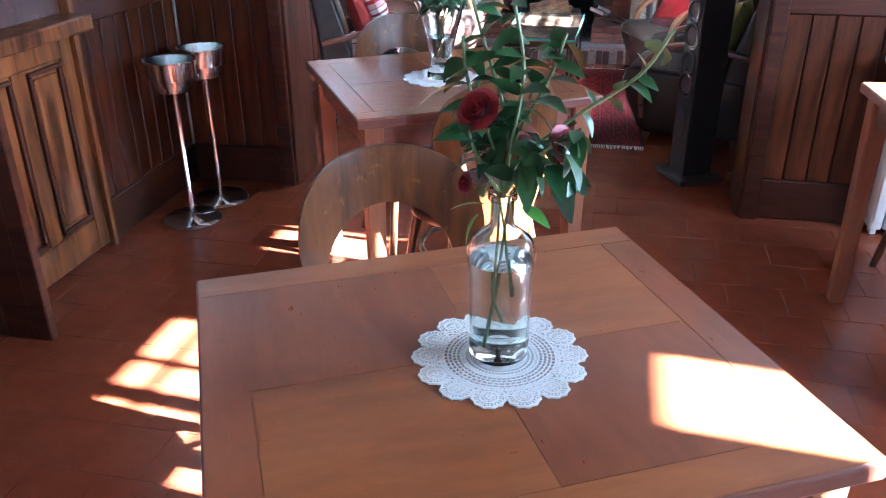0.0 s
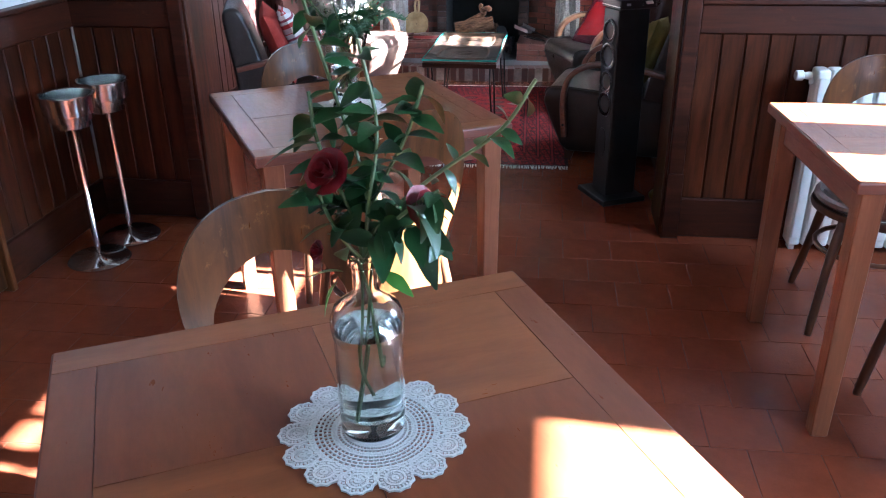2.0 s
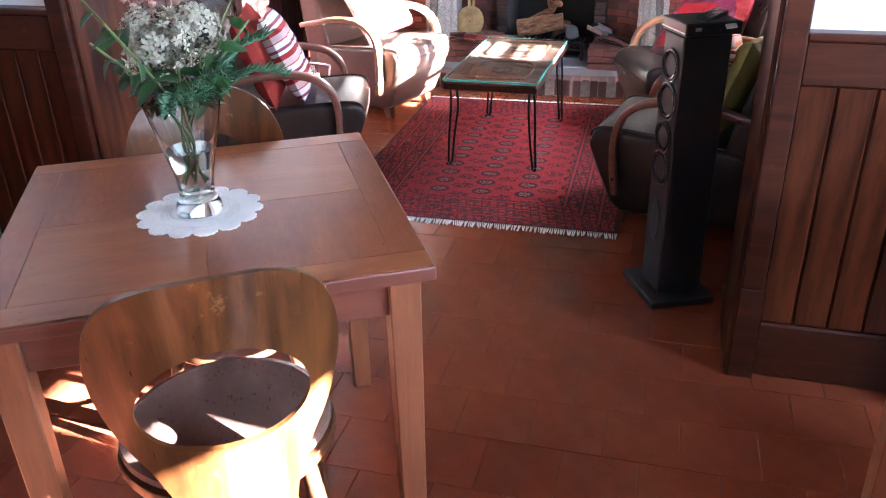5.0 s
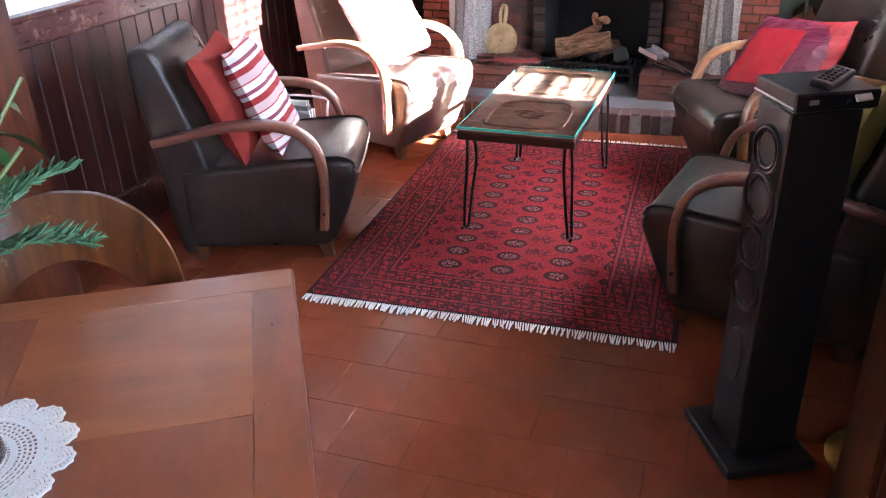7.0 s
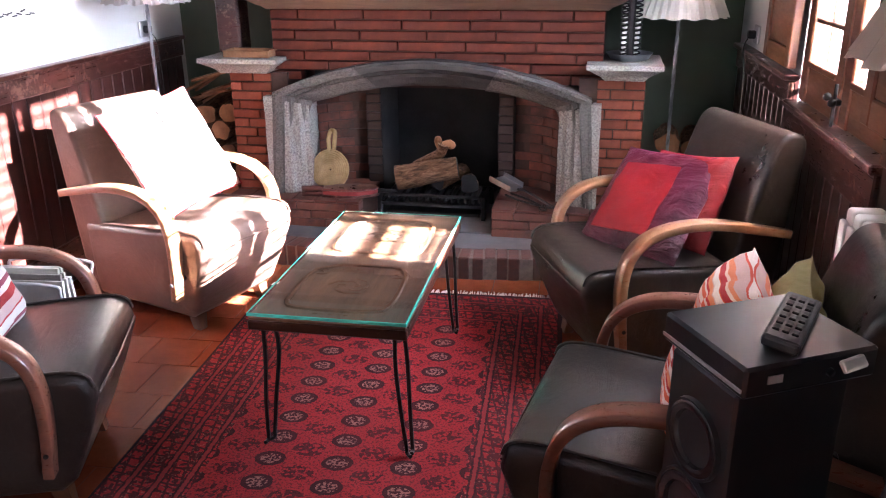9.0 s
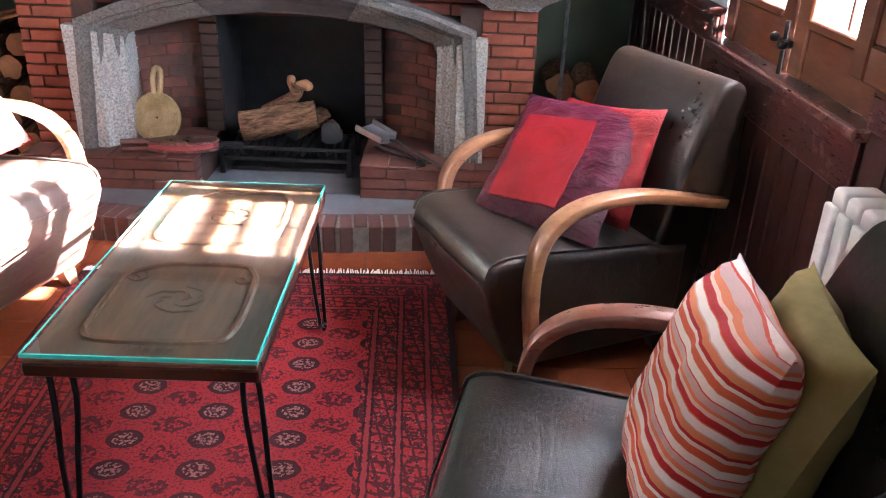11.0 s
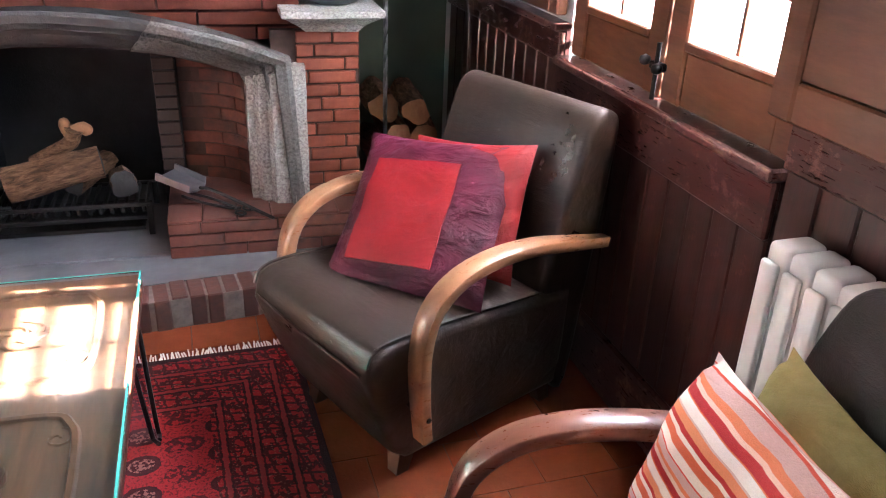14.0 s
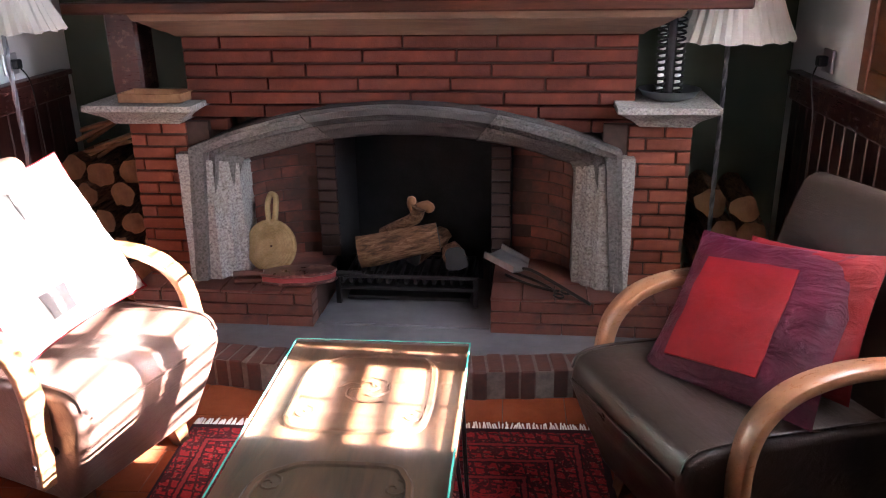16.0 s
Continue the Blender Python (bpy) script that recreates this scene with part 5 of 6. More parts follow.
rem = thing("remote_control", SP @ pose(0.012, -0.01, 0.9565, 8, 0, 40), "black remote control lying on the player", "remote control")
part("shell", box(-0.075, 0.075, -0.022, 0.022, 0.0, 0.016, 0.005, seg=2), M_PLASTIC, rem)
for i in range(6):
    for j in range(3):
        part("button", box(-0.055 + i * 0.02, -0.043 + i * 0.02, -0.015 + j * 0.011, -0.007 + j * 0.011, 0.0155, 0.019, 0.001), M_BLACK, rem)
single("usb_stick", box(-0.02, 0.02, -0.008, 0.008, 0, 0.006, 0.003, seg=2), M_WHITEPLASTIC, SP @ pose(0.035, -0.088, 0.942, 50, 0, 10), "small white memory stick plugged into the player", "memory stick")


# ---- lamps ----
def pleated_shade(r0, r1, z0, z1, n=72, depth=0.005):
    bm = bmesh.new()
    rows = []
    for k in range(7):
        t = k / 6
        r = r0 + (r1 - r0) * t
        sag = -0.012 * math.sin(t * math.pi)
        row = []
        for i in range(n):
            a = 2 * math.pi * i / n
            row.append(bm.verts.new(((r + sag + depth * (1 if i % 2 else -1) * (0.4 + 0.6 * (1 - t)) + 0.003 * noise.noise(Vector((i * 0.7, k, 1)))) * math.cos(a), (r + sag + depth * (1 if i % 2 else -1)) * math.sin(a), z0 + (z1 - z0) * t + (0.004 * math.sin(i * 1.3) if k == 0 else 0))))
        rows.append(row)
    for p, q in zip(rows, rows[1:]):
        for i in range(n):
            bm.faces.new((p[i], p[(i + 1) % n], q[(i + 1) % n], q[i]))
    r = bmesh.ops.extrude_face_region(bm, geom=bm.faces[:])
    for v in r["geom"]:
        if isinstance(v, bmesh.types.BMVert):
            v.co.x *= 0.985
            v.co.y *= 0.985
    return bm


def floor_lamp(at, label, shade, r0, z0, pole_material, high=0.26, base=M_IRON, group="iron floor lamps"):
    l = thing("floor_lamp", at, label, "floor lamp", group)
    part("base", lathe([(0, 0), (0.13, 0), (0.132, 0.008), (0.12, 0.018), (0.04, 0.028), (0.015, 0.05), (0, 0.05)], 36), base, l, "", True)
    bm = bmesh.new()
    sec = [(0.009 * (1 if k % 2 else 0.72) * math.cos(k * math.pi / 4), 0.009 * (1 if k % 2 else 0.72) * math.sin(k * math.pi / 4)) for k in range(8)]
    rows = []
    for i in range(61):
        z = 0.03 + (z0 + high - 0.05) * i / 60
        a = i * 0.45
        rows.append([bm.verts.new((p * math.cos(a) - q * math.sin(a), p * math.sin(a) + q * math.cos(a), z)) for p, q in sec])
    for p, q in zip(rows, rows[1:]):
        for i in range(8):
            bm.faces.new((p[i], p[(i + 1) % 8], q[(i + 1) % 8], q[i]))
    part("pole", bm, pole_material, l, "twisted metal pole")
    part("shade", pleated_shade(r0, r0 * 0.62, z0, z0 + high), shade, l, "pleated fabric shade")
    part("bulb", lathe([(0, 0), (0.012, 0.004), (0.014, 0.03), (0.03, 0.07), (0.028, 0.095), (0, 0.11)], 20, None, pose(0, 0, z0 + 0.08)), M_WHITEPLASTIC, l, "", True)
    part("shade_carrier", tube([(-r0 * 0.72, 0, z0 + high * 0.6), (r0 * 0.72, 0, z0 + high * 0.6)], 0.003, 6), M_IRON, l)
    return l


floor_lamp(FIRE @ pose(1.12, 0.22, 0), "twisted iron floor lamp with white pleated shade", M_LAMPSHADE, 0.215, 1.09, M_STEEL)
floor_lamp(pose(-1.48, 6.78, 0), "twisted iron floor lamp with white pleated shade", M_LAMPSHADE, 0.19, 1.17, M_STEEL, 0.23)
floor_lamp(pose(1.0, 4.16, 0), "brass floor lamp with a beige pleated shade", M_BEIGESHADE, 0.25, 1.275, M_BRASS, base=M_BRASS, group="brass lamp")


# ---- radiators ----
def radiator(at, sections, label, z0=0.06, z1=0.735, valve=True):
    r = thing("radiator", at, label, "radiator", "white radiators")
    bm = box(0.002, 0.054, -0.085, 0.0, z0, z1, 0.011, seg=3)
    me = to_mesh(bm, "radiator_section", M_RADIATOR, True)
    me2 = to_mesh(box(0.008, 0.048, -0.1, -0.0855, z0 + 0.04, z1 - 0.03, 0.006, seg=2), "radiator_fin", M_RADIATOR, True)
    for i in range(sections):
        for m, nm in ((me, "section"), (me2, "fin")):
            ob = new(nm, m)
            ob.parent, ob.matrix_local = r, pose(i * 0.056, 0, 0)
    part("pipe", tube([(0, -0.04, z0 + 0.05), (sections * 0.056, -0.04, z0 + 0.05)], 0.014, 10), M_RADIATOR, r, "", True)
    part("pipe", tube([(-0.01, -0.04, z1 - 0.05), (sections * 0.056, -0.04, z1 - 0.05)], 0.014, 10), M_RADIATOR, r, "", True)
    if valve:
        part("valve", lathe([(0, 0), (0.014, 0), (0.016, 0.01), (0.013, 0.03), (0.02, 0.035), (0.02, 0.06), (0.012, 0.065), (0, 0.065)], 16, None, pose(-0.005, -0.04, z1 - 0.03, 0, -90, 0)), M_WHITEPLASTIC, r, "", True)
    for x in (0.03, sections * 0.056 - 0.03):
        part("foot", box(x - 0.012, x + 0.012, -0.06, -0.015, 0.0, z0 + 0.01, 0.003), M_RADIATOR, r)
    return r


radiator(pose(1.375, DIV0 - 0.035, 0), 13, "white ribbed radiator on the panelled wall", 0.03, 0.77)
radiator(pose(RIGHT - 0.045, 5.265, 0, 0, 0, -90), 15, "cream ribbed radiator behind the armchair", 0.06, 0.785, False)


# ---- smoking stands ----
def ashtray_stand(at):
    a = thing("ashtray_stand", at, "chrome standing ashtray with round bowl and base", "ashtray stand", "chrome ashtray stands")
    part("base", lathe([(0, 0), (0.125, 0), (0.128, 0.008), (0.118, 0.02), (0.03, 0.032), (0.016, 0.045), (0, 0.045)], 40), M_CHROME, a, "", True)
    part("pole", tube([(0, 0, 0.03), (0, 0, 0.585)], 0.0125, 14), M_CHROME, a, "", True)
    part("bowl", lathe([(0, 0.58), (0.058, 0.58), (0.07, 0.588), (0.07, 0.612), (0.086, 0.615), (0.086, 0.638), (0.096, 0.642), (0.099, 0.708), (0.108, 0.712), (0.108, 0.717), (0.094, 0.715), (0.091, 0.645), (0.05, 0.63), (0, 0.63)], 56), M_CHROME, a)
    return a


st = ashtray_stand(pose(-1.51, 3.182, 0))
copy_thing(st, pose(-1.493, 3.43, 0))


# ---- cupboard and half-height end panel in the dining room ----
def framed_door(parent_name, at, wide, high, panels, label, category, z0=0.02, material=M_CUPBOARD):
    d = thing(parent_name, at, label, category)
    t = 0.034
    stile = 0.07
    part("rail", box(stile, wide - stile, 0, t, z0, z0 + 0.13, 0.004), material, d)
    part("rail", box(stile, wide - stile, 0, t, high - 0.09, high, 0.004), material, d)
    edges = [0.0] + [wide * k / panels for k in range(1, panels)] + [wide]
    for k, x in enumerate(edges):
        a, b = (0, stile) if k == 0 else (wide - stile, wide) if k == panels else (x - stile / 2, x + stile / 2)
        if 0 < k < panels:
            part("stile", box(a, b, 0.001, t, z0 + 0.1305, high - 0.0905, 0.004), material, d)
        else:
            part("stile", box(a, b, 0, t, z0, high, 0.004), material, d)
    for k in range(panels):
        a = edges[k] + (stile if k == 0 else stile / 2)
        b = edges[k + 1] - (stile if k == panels - 1 else stile / 2)
        bm = box(a, b, 0.012, t - 0.004, z0 + 0.1305, high - 0.0905)
        p = part("door_panel", bm, material, d)
        q = 0.04
        part("raised_field", box(a + q, b - q, 0.003, 0.0118, z0 + 0.13 + q, high - 0.09 - q, 0.006), material, p)
        for i, (u0, u1, w0, w1) in enumerate(((a + 0.012, b - 0.012, z0 + 0.142, z0 + 0.158), (a + 0.012, b - 0.012, high - 0.118, high - 0.102), (a + 0.012, a + 0.028, z0 + 0.1585, high - 0.1185), (b - 0.028, b - 0.012, z0 + 0.1585, high - 0.1185))):
            part("moulding", box(u0, u1, -0.004, 0.0115, w0, w1, 0.005, seg=2), M_RAIL, p)
    return d


framed_door("cupboard_door", pose(LEFT + 0.04, 2.25, 0, 0, 0, 90), 0.62, 0.885, 2, "tall brown panelled cupboard door, closed", "cupboard door")
cup = thing("wall_cupboard", pose(LEFT, 0, 0), "built-in brown cupboard with a thick ledge", "cupboard")
part("post", box(0, 0.06, 2.872, 2.899, 0, 2.2, 0.003), M_CUPBOARD, cup)
part("ledge", box(0, 0.15, 1.5, 2.8715, 0.89, 0.945, 0.008, seg=2), M_CUPBOARD, cup)
part("back_board", box(0, 0.02, 1.5, 2.8715, 0.9455, 2.2), M_DARKPANEL, cup)
part("side_board", box(0, 0.034, 1.5, 2.245, 0, 0.889), M_DARKPANEL, cup)
part("shelf", box(0.02, 0.14, 1.5, 2.8715, 1.35, 1.38, 0.004), M_CUPBOARD, cup)
framed_door("half_door", pose(-1.495, 2.19, 0, 0, 0, 180), 0.235, 0.98, 1, "dark brown half-height end panel standing out from the wall", "door", 0.0, M_RAIL)


# ---- picture, sockets ----
pic = thing("picture", pose(LEFT + 0.024, 5.60, 1.03, 0, 0, 90), "large white framed drawing of red flowers", "picture")
part("sheet", box(0, 0.78, -0.018, -0.001, 0.0, 0.72, 0.003), M_PAPER, pic)
rng = random.Random(8)
bm = bmesh.new()
for k in range(60):
    x, z = rng.gauss(0.42, 0.09), rng.gauss(0.30, 0.09)
    if 0.16 < x < 0.68 and 0.16 < z < 0.55:
        ln = rng.uniform(0.02, 0.06)
        a = rng.uniform(-0.9, 0.9) + 1.57
        merge(bm, box(0, ln, -0.0205, -0.0185, 0, rng.uniform(0.004, 0.01)), pose(x, 0, z, 0, -math.degrees(a), 0))
part("red_strokes", bm, M_REDINK, pic)
bm = bmesh.new()
for k in range(24):
    x = 0.06 + 0.027 * k
    merge(bm, box(0, 0.031, -0.0205, -0.0186, 0, 0.006), pose(x, 0, 0.13 + 0.008 * math.sin(k * 1.9), 0, 14 * math.sin(k * 2.3), 0))
part("ink_line", bm, M_INK, pic)
for p, turn in (((LEFT + 0.003, 7.22, 1.0), 90), ((RIGHT - 0.003, 7.15, 1.0), -90)):
    s = thing("wall_socket", pose(*p, 0, 0, turn), "grey wall socket with a black plug", "socket", "wall sockets")
    part("plate", box(-0.045, 0.045, -0.01, 0, -0.03, 0.05, 0.003), M_SILVER, s)
    part("plug", box(-0.018, 0.018, -0.045, -0.0105, -0.008, 0.028, 0.006, seg=2), M_PLASTIC, s)
    part("cable", tube(smooth_path([(0, -0.04, 0.0), (0.02, -0.06, -0.06), (0.05, -0.05, -0.2), (0.06, -0.05, -0.6)], 5), 0.003, 6), M_PLASTIC, s)


# ---- on and beside the hearth ----
def log_mesh(length, r, seed, n=18, rings=9):
    bm = bmesh.new()
    rows = []
    for k in range(rings):
        x = -length / 2 + length * k / (rings - 1)
        row = []
        for i in range(n):
            a = 2 * math.pi * i / n
            rr = r * (1 + 0.3 * noise.noise(Vector((math.cos(a) * 1.7, math.sin(a) * 1.7, seed + x * 5))) + 0.08 * noise.noise(Vector((math.cos(a) * 6, math.sin(a) * 6, seed + x * 22))))
            row.append(bm.verts.new((x, rr * math.cos(a), rr * math.sin(a))))
        rows.append(row)
    for p, q in zip(rows, rows[1:]):
        for i in range(n):
            bm.faces.new((p[i], p[(i + 1) % n], q[(i + 1) % n], q[i]))
    return bm, rows


def firewood(name, at, length, r, seed, label, group="", cut=None):
    l = thing(name, at, label, "log", group)
    bm, rows = log_mesh(length, r, seed)
    part("bark", bm, M_BARK, l, "", True)
    for e, s in ((0, -1), (8, 1)):
        cap = bmesh.new()
        rr = [noise.noise(Vector((math.cos(2 * math.pi * i / 18) * 1.7, math.sin(2 * math.pi * i / 18) * 1.7, seed + s * length / 2 * 5))) for i in range(18)]
        r8 = [noise.noise(Vector((math.cos(2 * math.pi * i / 18) * 6, math.sin(2 * math.pi * i / 18) * 6, seed + s * length / 2 * 22))) for i in range(18)]
        ring = [cap.verts.new((s * length / 2, r * (1 + 0.3 * rr[i] + 0.08 * r8[i]) * math.cos(2 * math.pi * i / 18), r * (1 + 0.3 * rr[i] + 0.08 * r8[i]) * math.sin(2 * math.pi * i / 18))) for i in range(18)]
        mid = cap.verts.new((s * (length / 2 + 0.004), 0, 0))
        for i in range(18):
            cap.faces.new((ring[i], ring[(i + 1) % 18], mid))
        part("cut_face", cap, cut or M_CUT, l, "burnt end" if cut else "pale sawn end")
    return l


rng = random.Random(12)
for side, u0, u1, rows in ((-1, -1.5, -1.06, 6), (1, 1.08, 1.4, 5)):
    z = 0.0
    for r in range(rows):
        u = u0 + 0.05 * (r % 2) + 0.05
        rad = 0.058
        while u < u1 - 0.03 * r * (1 if side > 0 else 0.3):
            q = rng.uniform(0.047, 0.06)
            firewood("firewood_log", FIRE @ pose(u, 0.42 + rng.uniform(-0.04, 0.03), 0.06 + r * 0.104, 0, rng.uniform(-3, 3), 90 + rng.uniform(-7, 7)), rng.uniform(0.32, 0.4), q, rng.uniform(0, 50), "split firewood log stacked beside the fireplace", "stacked firewood")
            u += 0.118
for k in range(7):
    m = FIRE @ pose(-1.25 + 0.045 * (k % 4) - 0.04, 0.34 + 0.03 * (k % 3), 0.655 + 0.02 * k, 0, -14 - 9 * (k % 3), 12 + 17 * (k % 4) - 25)
    bm = roughen(box(-0.16, 0.16, -0.018, 0.018, -0.007, 0.007, 0.003), 0.007, 9, k)
    single("kindling", bm, M_CUT, m, "thin split kindling stick on the wood pile", "kindling", "kindling sticks")

firewood("fire_log", FIRE @ pose(-0.06, 0.22, 0.31, 8, -9, 9), 0.32, 0.056, 3.0, "thick charred log on the fire grate", "", M_SOOT)
firewood("fire_log", FIRE @ pose(0.04, 0.35, 0.26, 0, 0, 70), 0.26, 0.04, 9.0, "charred log under the others on the grate", "", M_SOOT)
firewood("fire_log", FIRE @ pose(0.16, 0.23, 0.26, 0, 15, 100), 0.2, 0.045, 14.0, "grey burnt log end on the grate", "", M_SOOT)
br = thing("forked_branch", FIRE @ pose(-0.045, 0.29, 0.32) @ Matrix.Scale(0.85, 4), "forked pale branch standing on the logs", "branch")
part("branch", tube(smooth_path([(-0.11, 0.02, 0.0), (-0.02, 0, 0.05), (0.05, 0, 0.09), (0.075, -0.01, 0.15)], 4), [0.03] * 4 + [0.03] * 4 + [0.033] * 4 + [0.04], 10), M_BARK, br, "", True)
part("fork", tube(smooth_path([(0.05, 0, 0.12), (0.035, 0, 0.16), (0.045, 0, 0.19)], 3), [0.022] * 6 + [0.012], 8), M_CUT, br, "", True)
part("fork", tube(smooth_path([(0.06, 0, 0.13), (0.11, 0, 0.15), (0.125, 0, 0.12)], 3), [0.026] * 6 + [0.016], 8), M_CUT, br, "", True)

gr = thing("fire_grate", FIRE @ pose(-0.01, 0.2, 0.112), "black iron basket grate in the firebox", "grate")
for k in range(15):
    u = -0.25 + k * 0.0355
    part("bar", tube(smooth_path([(u, -0.12, 0.115), (u, -0.115, 0.09), (u, -0.05, 0.08), (u, 0.18, 0.085)], 3), 0.008, 6), M_IRON, gr)
for y, z in ((-0.125, 0.11), (-0.12, 0.06), (0.17, 0.08)):
    part("cross_bar", box(-0.27, 0.27, y - 0.006, y + 0.006, z, z + 0.014, 0.002), M_IRON, gr)
for s in (-1, 1):
    part("foot", box(s * 0.265 - 0.01, s * 0.265 + 0.01, -0.13, -0.11, 0.0, 0.125, 0.002), M_IRON, gr)
    part("foot", box(s * 0.265 - 0.01, s * 0.265 + 0.01, 0.16, 0.18, 0.0, 0.09, 0.002), M_IRON, gr)
part("ash_tray", box(-0.24, 0.24, -0.09, 0.17, 0.004, 0.02, 0.002), M_IRON, gr)

tr = thing("straw_trivet", FIRE @ pose(-0.525, 0.03, 0.2425, -16, 0, -6) , "round woven straw mat with a loop handle leaning on brick", "trivet")
for k in range(9):
    r = 0.012 + k * 0.0105
    part("straw_ring", tube([(r * math.cos(a * math.pi / 16), 0, 0.108 + r * math.sin(a * math.pi / 16)) for a in range(33)], 0.0075, 6), M_STRAW, tr, "", True)
part("handle", tube(smooth_path([(-0.012, 0, 0.20), (-0.02, 0, 0.26), (-0.012, 0, 0.30), (0, 0, 0.305), (0.012, 0, 0.295), (0.014, 0, 0.26), (0.012, 0, 0.20)], 4), 0.011, 8), M_STRAW, tr, "", True)

bel = thing("fire_bellows", FIRE @ pose(-0.47, -0.045, 0.2425, 0, 0, 12), "old red leather and dark wood fire bellows", "bellows")
shape = [(-0.06, -0.022), (0.02, -0.055), (0.12, -0.06), (0.2, -0.03), (0.22, 0), (0.2, 0.03), (0.12, 0.06), (0.02, 0.055), (-0.06, 0.022)]
part("lower_board", prism(shape, 0.0, 0.012, "z", 0.003, 1), M_DARKRAIL, bel)
part("leather_side", prism([(a * 0.97 + 0.002, b * 0.93) for a, b in shape], 0.0121, 0.034, "z", 0.004, 2), M_BELLOWS, bel, "dark red leather folds")
part("upper_board", prism(shape, 0.0341, 0.046, "z", 0.003, 1), M_DARKRAIL, bel)
part("nozzle", tube([(0.215, 0, 0.023), (0.31, 0, 0.023)], [0.013, 0.006], 10), M_IRON, bel)
part("grip", tube([(-0.05, 0, 0.04), (-0.16, 0.0, 0.04)], [0.016, 0.013], 8), M_DARKRAIL, bel)
part("grip", tube([(-0.05, 0, 0.0125), (-0.16, 0.0, 0.0125)], [0.012, 0.012], 8), M_DARKRAIL, bel)

sh = thing("fire_shovel", FIRE @ pose(0.375, 0.03, 0.315, 0, 13, -34), "grey steel fire shovel lying on the ledge", "shovel")
bm = prism([(-0.07, -0.055), (0.06, -0.05), (0.075, -0.02), (0.075, 0.02), (0.06, 0.05), (-0.07, 0.055)], 0.004, 0.009, "z")
part("blade", bm, M_STEEL, sh, "", True)
for s in (-1, 1):
    part("blade_side", prism([(-0.07, s * 0.05), (0.06, s * 0.045), (0.06, s * 0.05), (-0.07, s * 0.056)], 0.009, 0.03, "z"), M_STEEL, sh)
part("handle", tube(smooth_path([(0.07, 0, 0.01), (0.13, 0, 0.022), (0.36, 0, 0.012)], 4), 0.0065, 8), M_IRON, sh, "", True)
tg = thing("fire_tongs", FIRE @ pose(0.42, 0.02, 0.2585, 0, 4, -36), "black iron fire tongs beside the shovel", "tongs")
for s in (-1, 1):
    part("arm", tube(smooth_path([(-0.05, s * 0.018, 0.004), (0.05, s * 0.022, 0.004), (0.14, s * 0.006, 0.004), (0.17, -s * 0.012, 0.004)], 5), 0.0055, 6), M_IRON, tg, "", True)
    part("ring", tube([(0.19 + 0.018 * math.cos(a * 0.4), -s * 0.022 + 0.014 * math.sin(a * 0.4), 0.004) for a in range(17)], 0.004, 6), M_IRON, tg, "", True)

tray = thing("wooden_tray", FIRE @ pose(-0.87, 0.0, 0.9085), "small worn wooden tray on the stone shelf", "tray")
part("bottom", box(-0.11, 0.11, -0.05, 0.06, 0.0, 0.008), M_CUT, tray)
for a, b, c, d in ((-0.115, 0.115, -0.058, -0.05), (-0.115, 0.115, 0.06, 0.068), (-0.115, -0.11, -0.05, 0.06), (0.11, 0.115, -0.05, 0.06)):
    part("side", box(a, b, c, d, 0.0, 0.032, 0.002), M_CUT, tray)
cd = thing("spiral_candlestick", FIRE @ pose(0.91, 0.06, 0.9085), "dark spiral iron candlestick with pale beads", "candlestick")
part("dish", lathe([(0, 0.0), (0.05, 0.0), (0.085, 0.012), (0.1, 0.035), (0.103, 0.036), (0.085, 0.006 + 0.012), (0.05, 0.008), (0, 0.008)], 28), M_STEEL, cd, "shallow grey dish", True)
part("stem", tube([(0, 0.03, 0.006), (0, 0.03, 0.30)], 0.017, 10), M_IRON, cd)
for s in (-1, 1):
    part("spiral", tube([(s * 0.028 + 0.016 * math.cos(a * 0.8), 0.03 + 0.016 * math.sin(a * 0.8), 0.012 + 0.0026 * a) for a in range(110)], 0.0045, 5), M_IRON, cd, "", True)
    for k in range(12):
        part("bead", lathe([(0, -0.007), (0.010, -0.005), (0.011, 0), (0.010, 0.005), (0, 0.007)], 8, None, pose(s * 0.028, 0.03, 0.03 + k * 0.0225)), M_PAPER, cd, "", True)

# magazine rack between the armchairs
mr = thing("magazine_rack", pose(-1.36, 5.54, 0, 0, 0, 4), "white wire rack filled with magazines", "magazine rack")
for s in (-1, 1):
    part("side_frame", tube(smooth_path([(-0.15, s * 0.05, 0.0), (-0.15, s * 0.10, 0.30), (-0.13, s * 0.115, 0.36), (0.13, s * 0.115, 0.36), (0.15, s * 0.10, 0.30), (0.15, s * 0.05, 0.0)], 4), 0.006, 8), M_WHITEPAINT, mr, "", True)
    part("rail", tube([(-0.15, s * 0.06, 0.06), (0.15, s * 0.06, 0.06)], 0.004, 6), M_WHITEPAINT, mr)
part("floor_wire", box(-0.15, 0.15, -0.06, 0.06, 0.052, 0.058), M_WHITEPAINT, mr)
for k in range(7):
    bm = box(-0.12, 0.12 - 0.01 * (k % 3), -0.006, 0.006, 0.0, 0.28 + 0.02 * (k % 3), 0.001)
    single("magazine", bm, (M_PAPER, M_GREYCLOTH, M_CREAM)[k % 3], pose(-1.36, 5.492 + k * 0.016, 0.0585, -6 + 2 * k, 0, 4), "folded magazine standing in the wire rack", "magazine", "magazines in the rack")


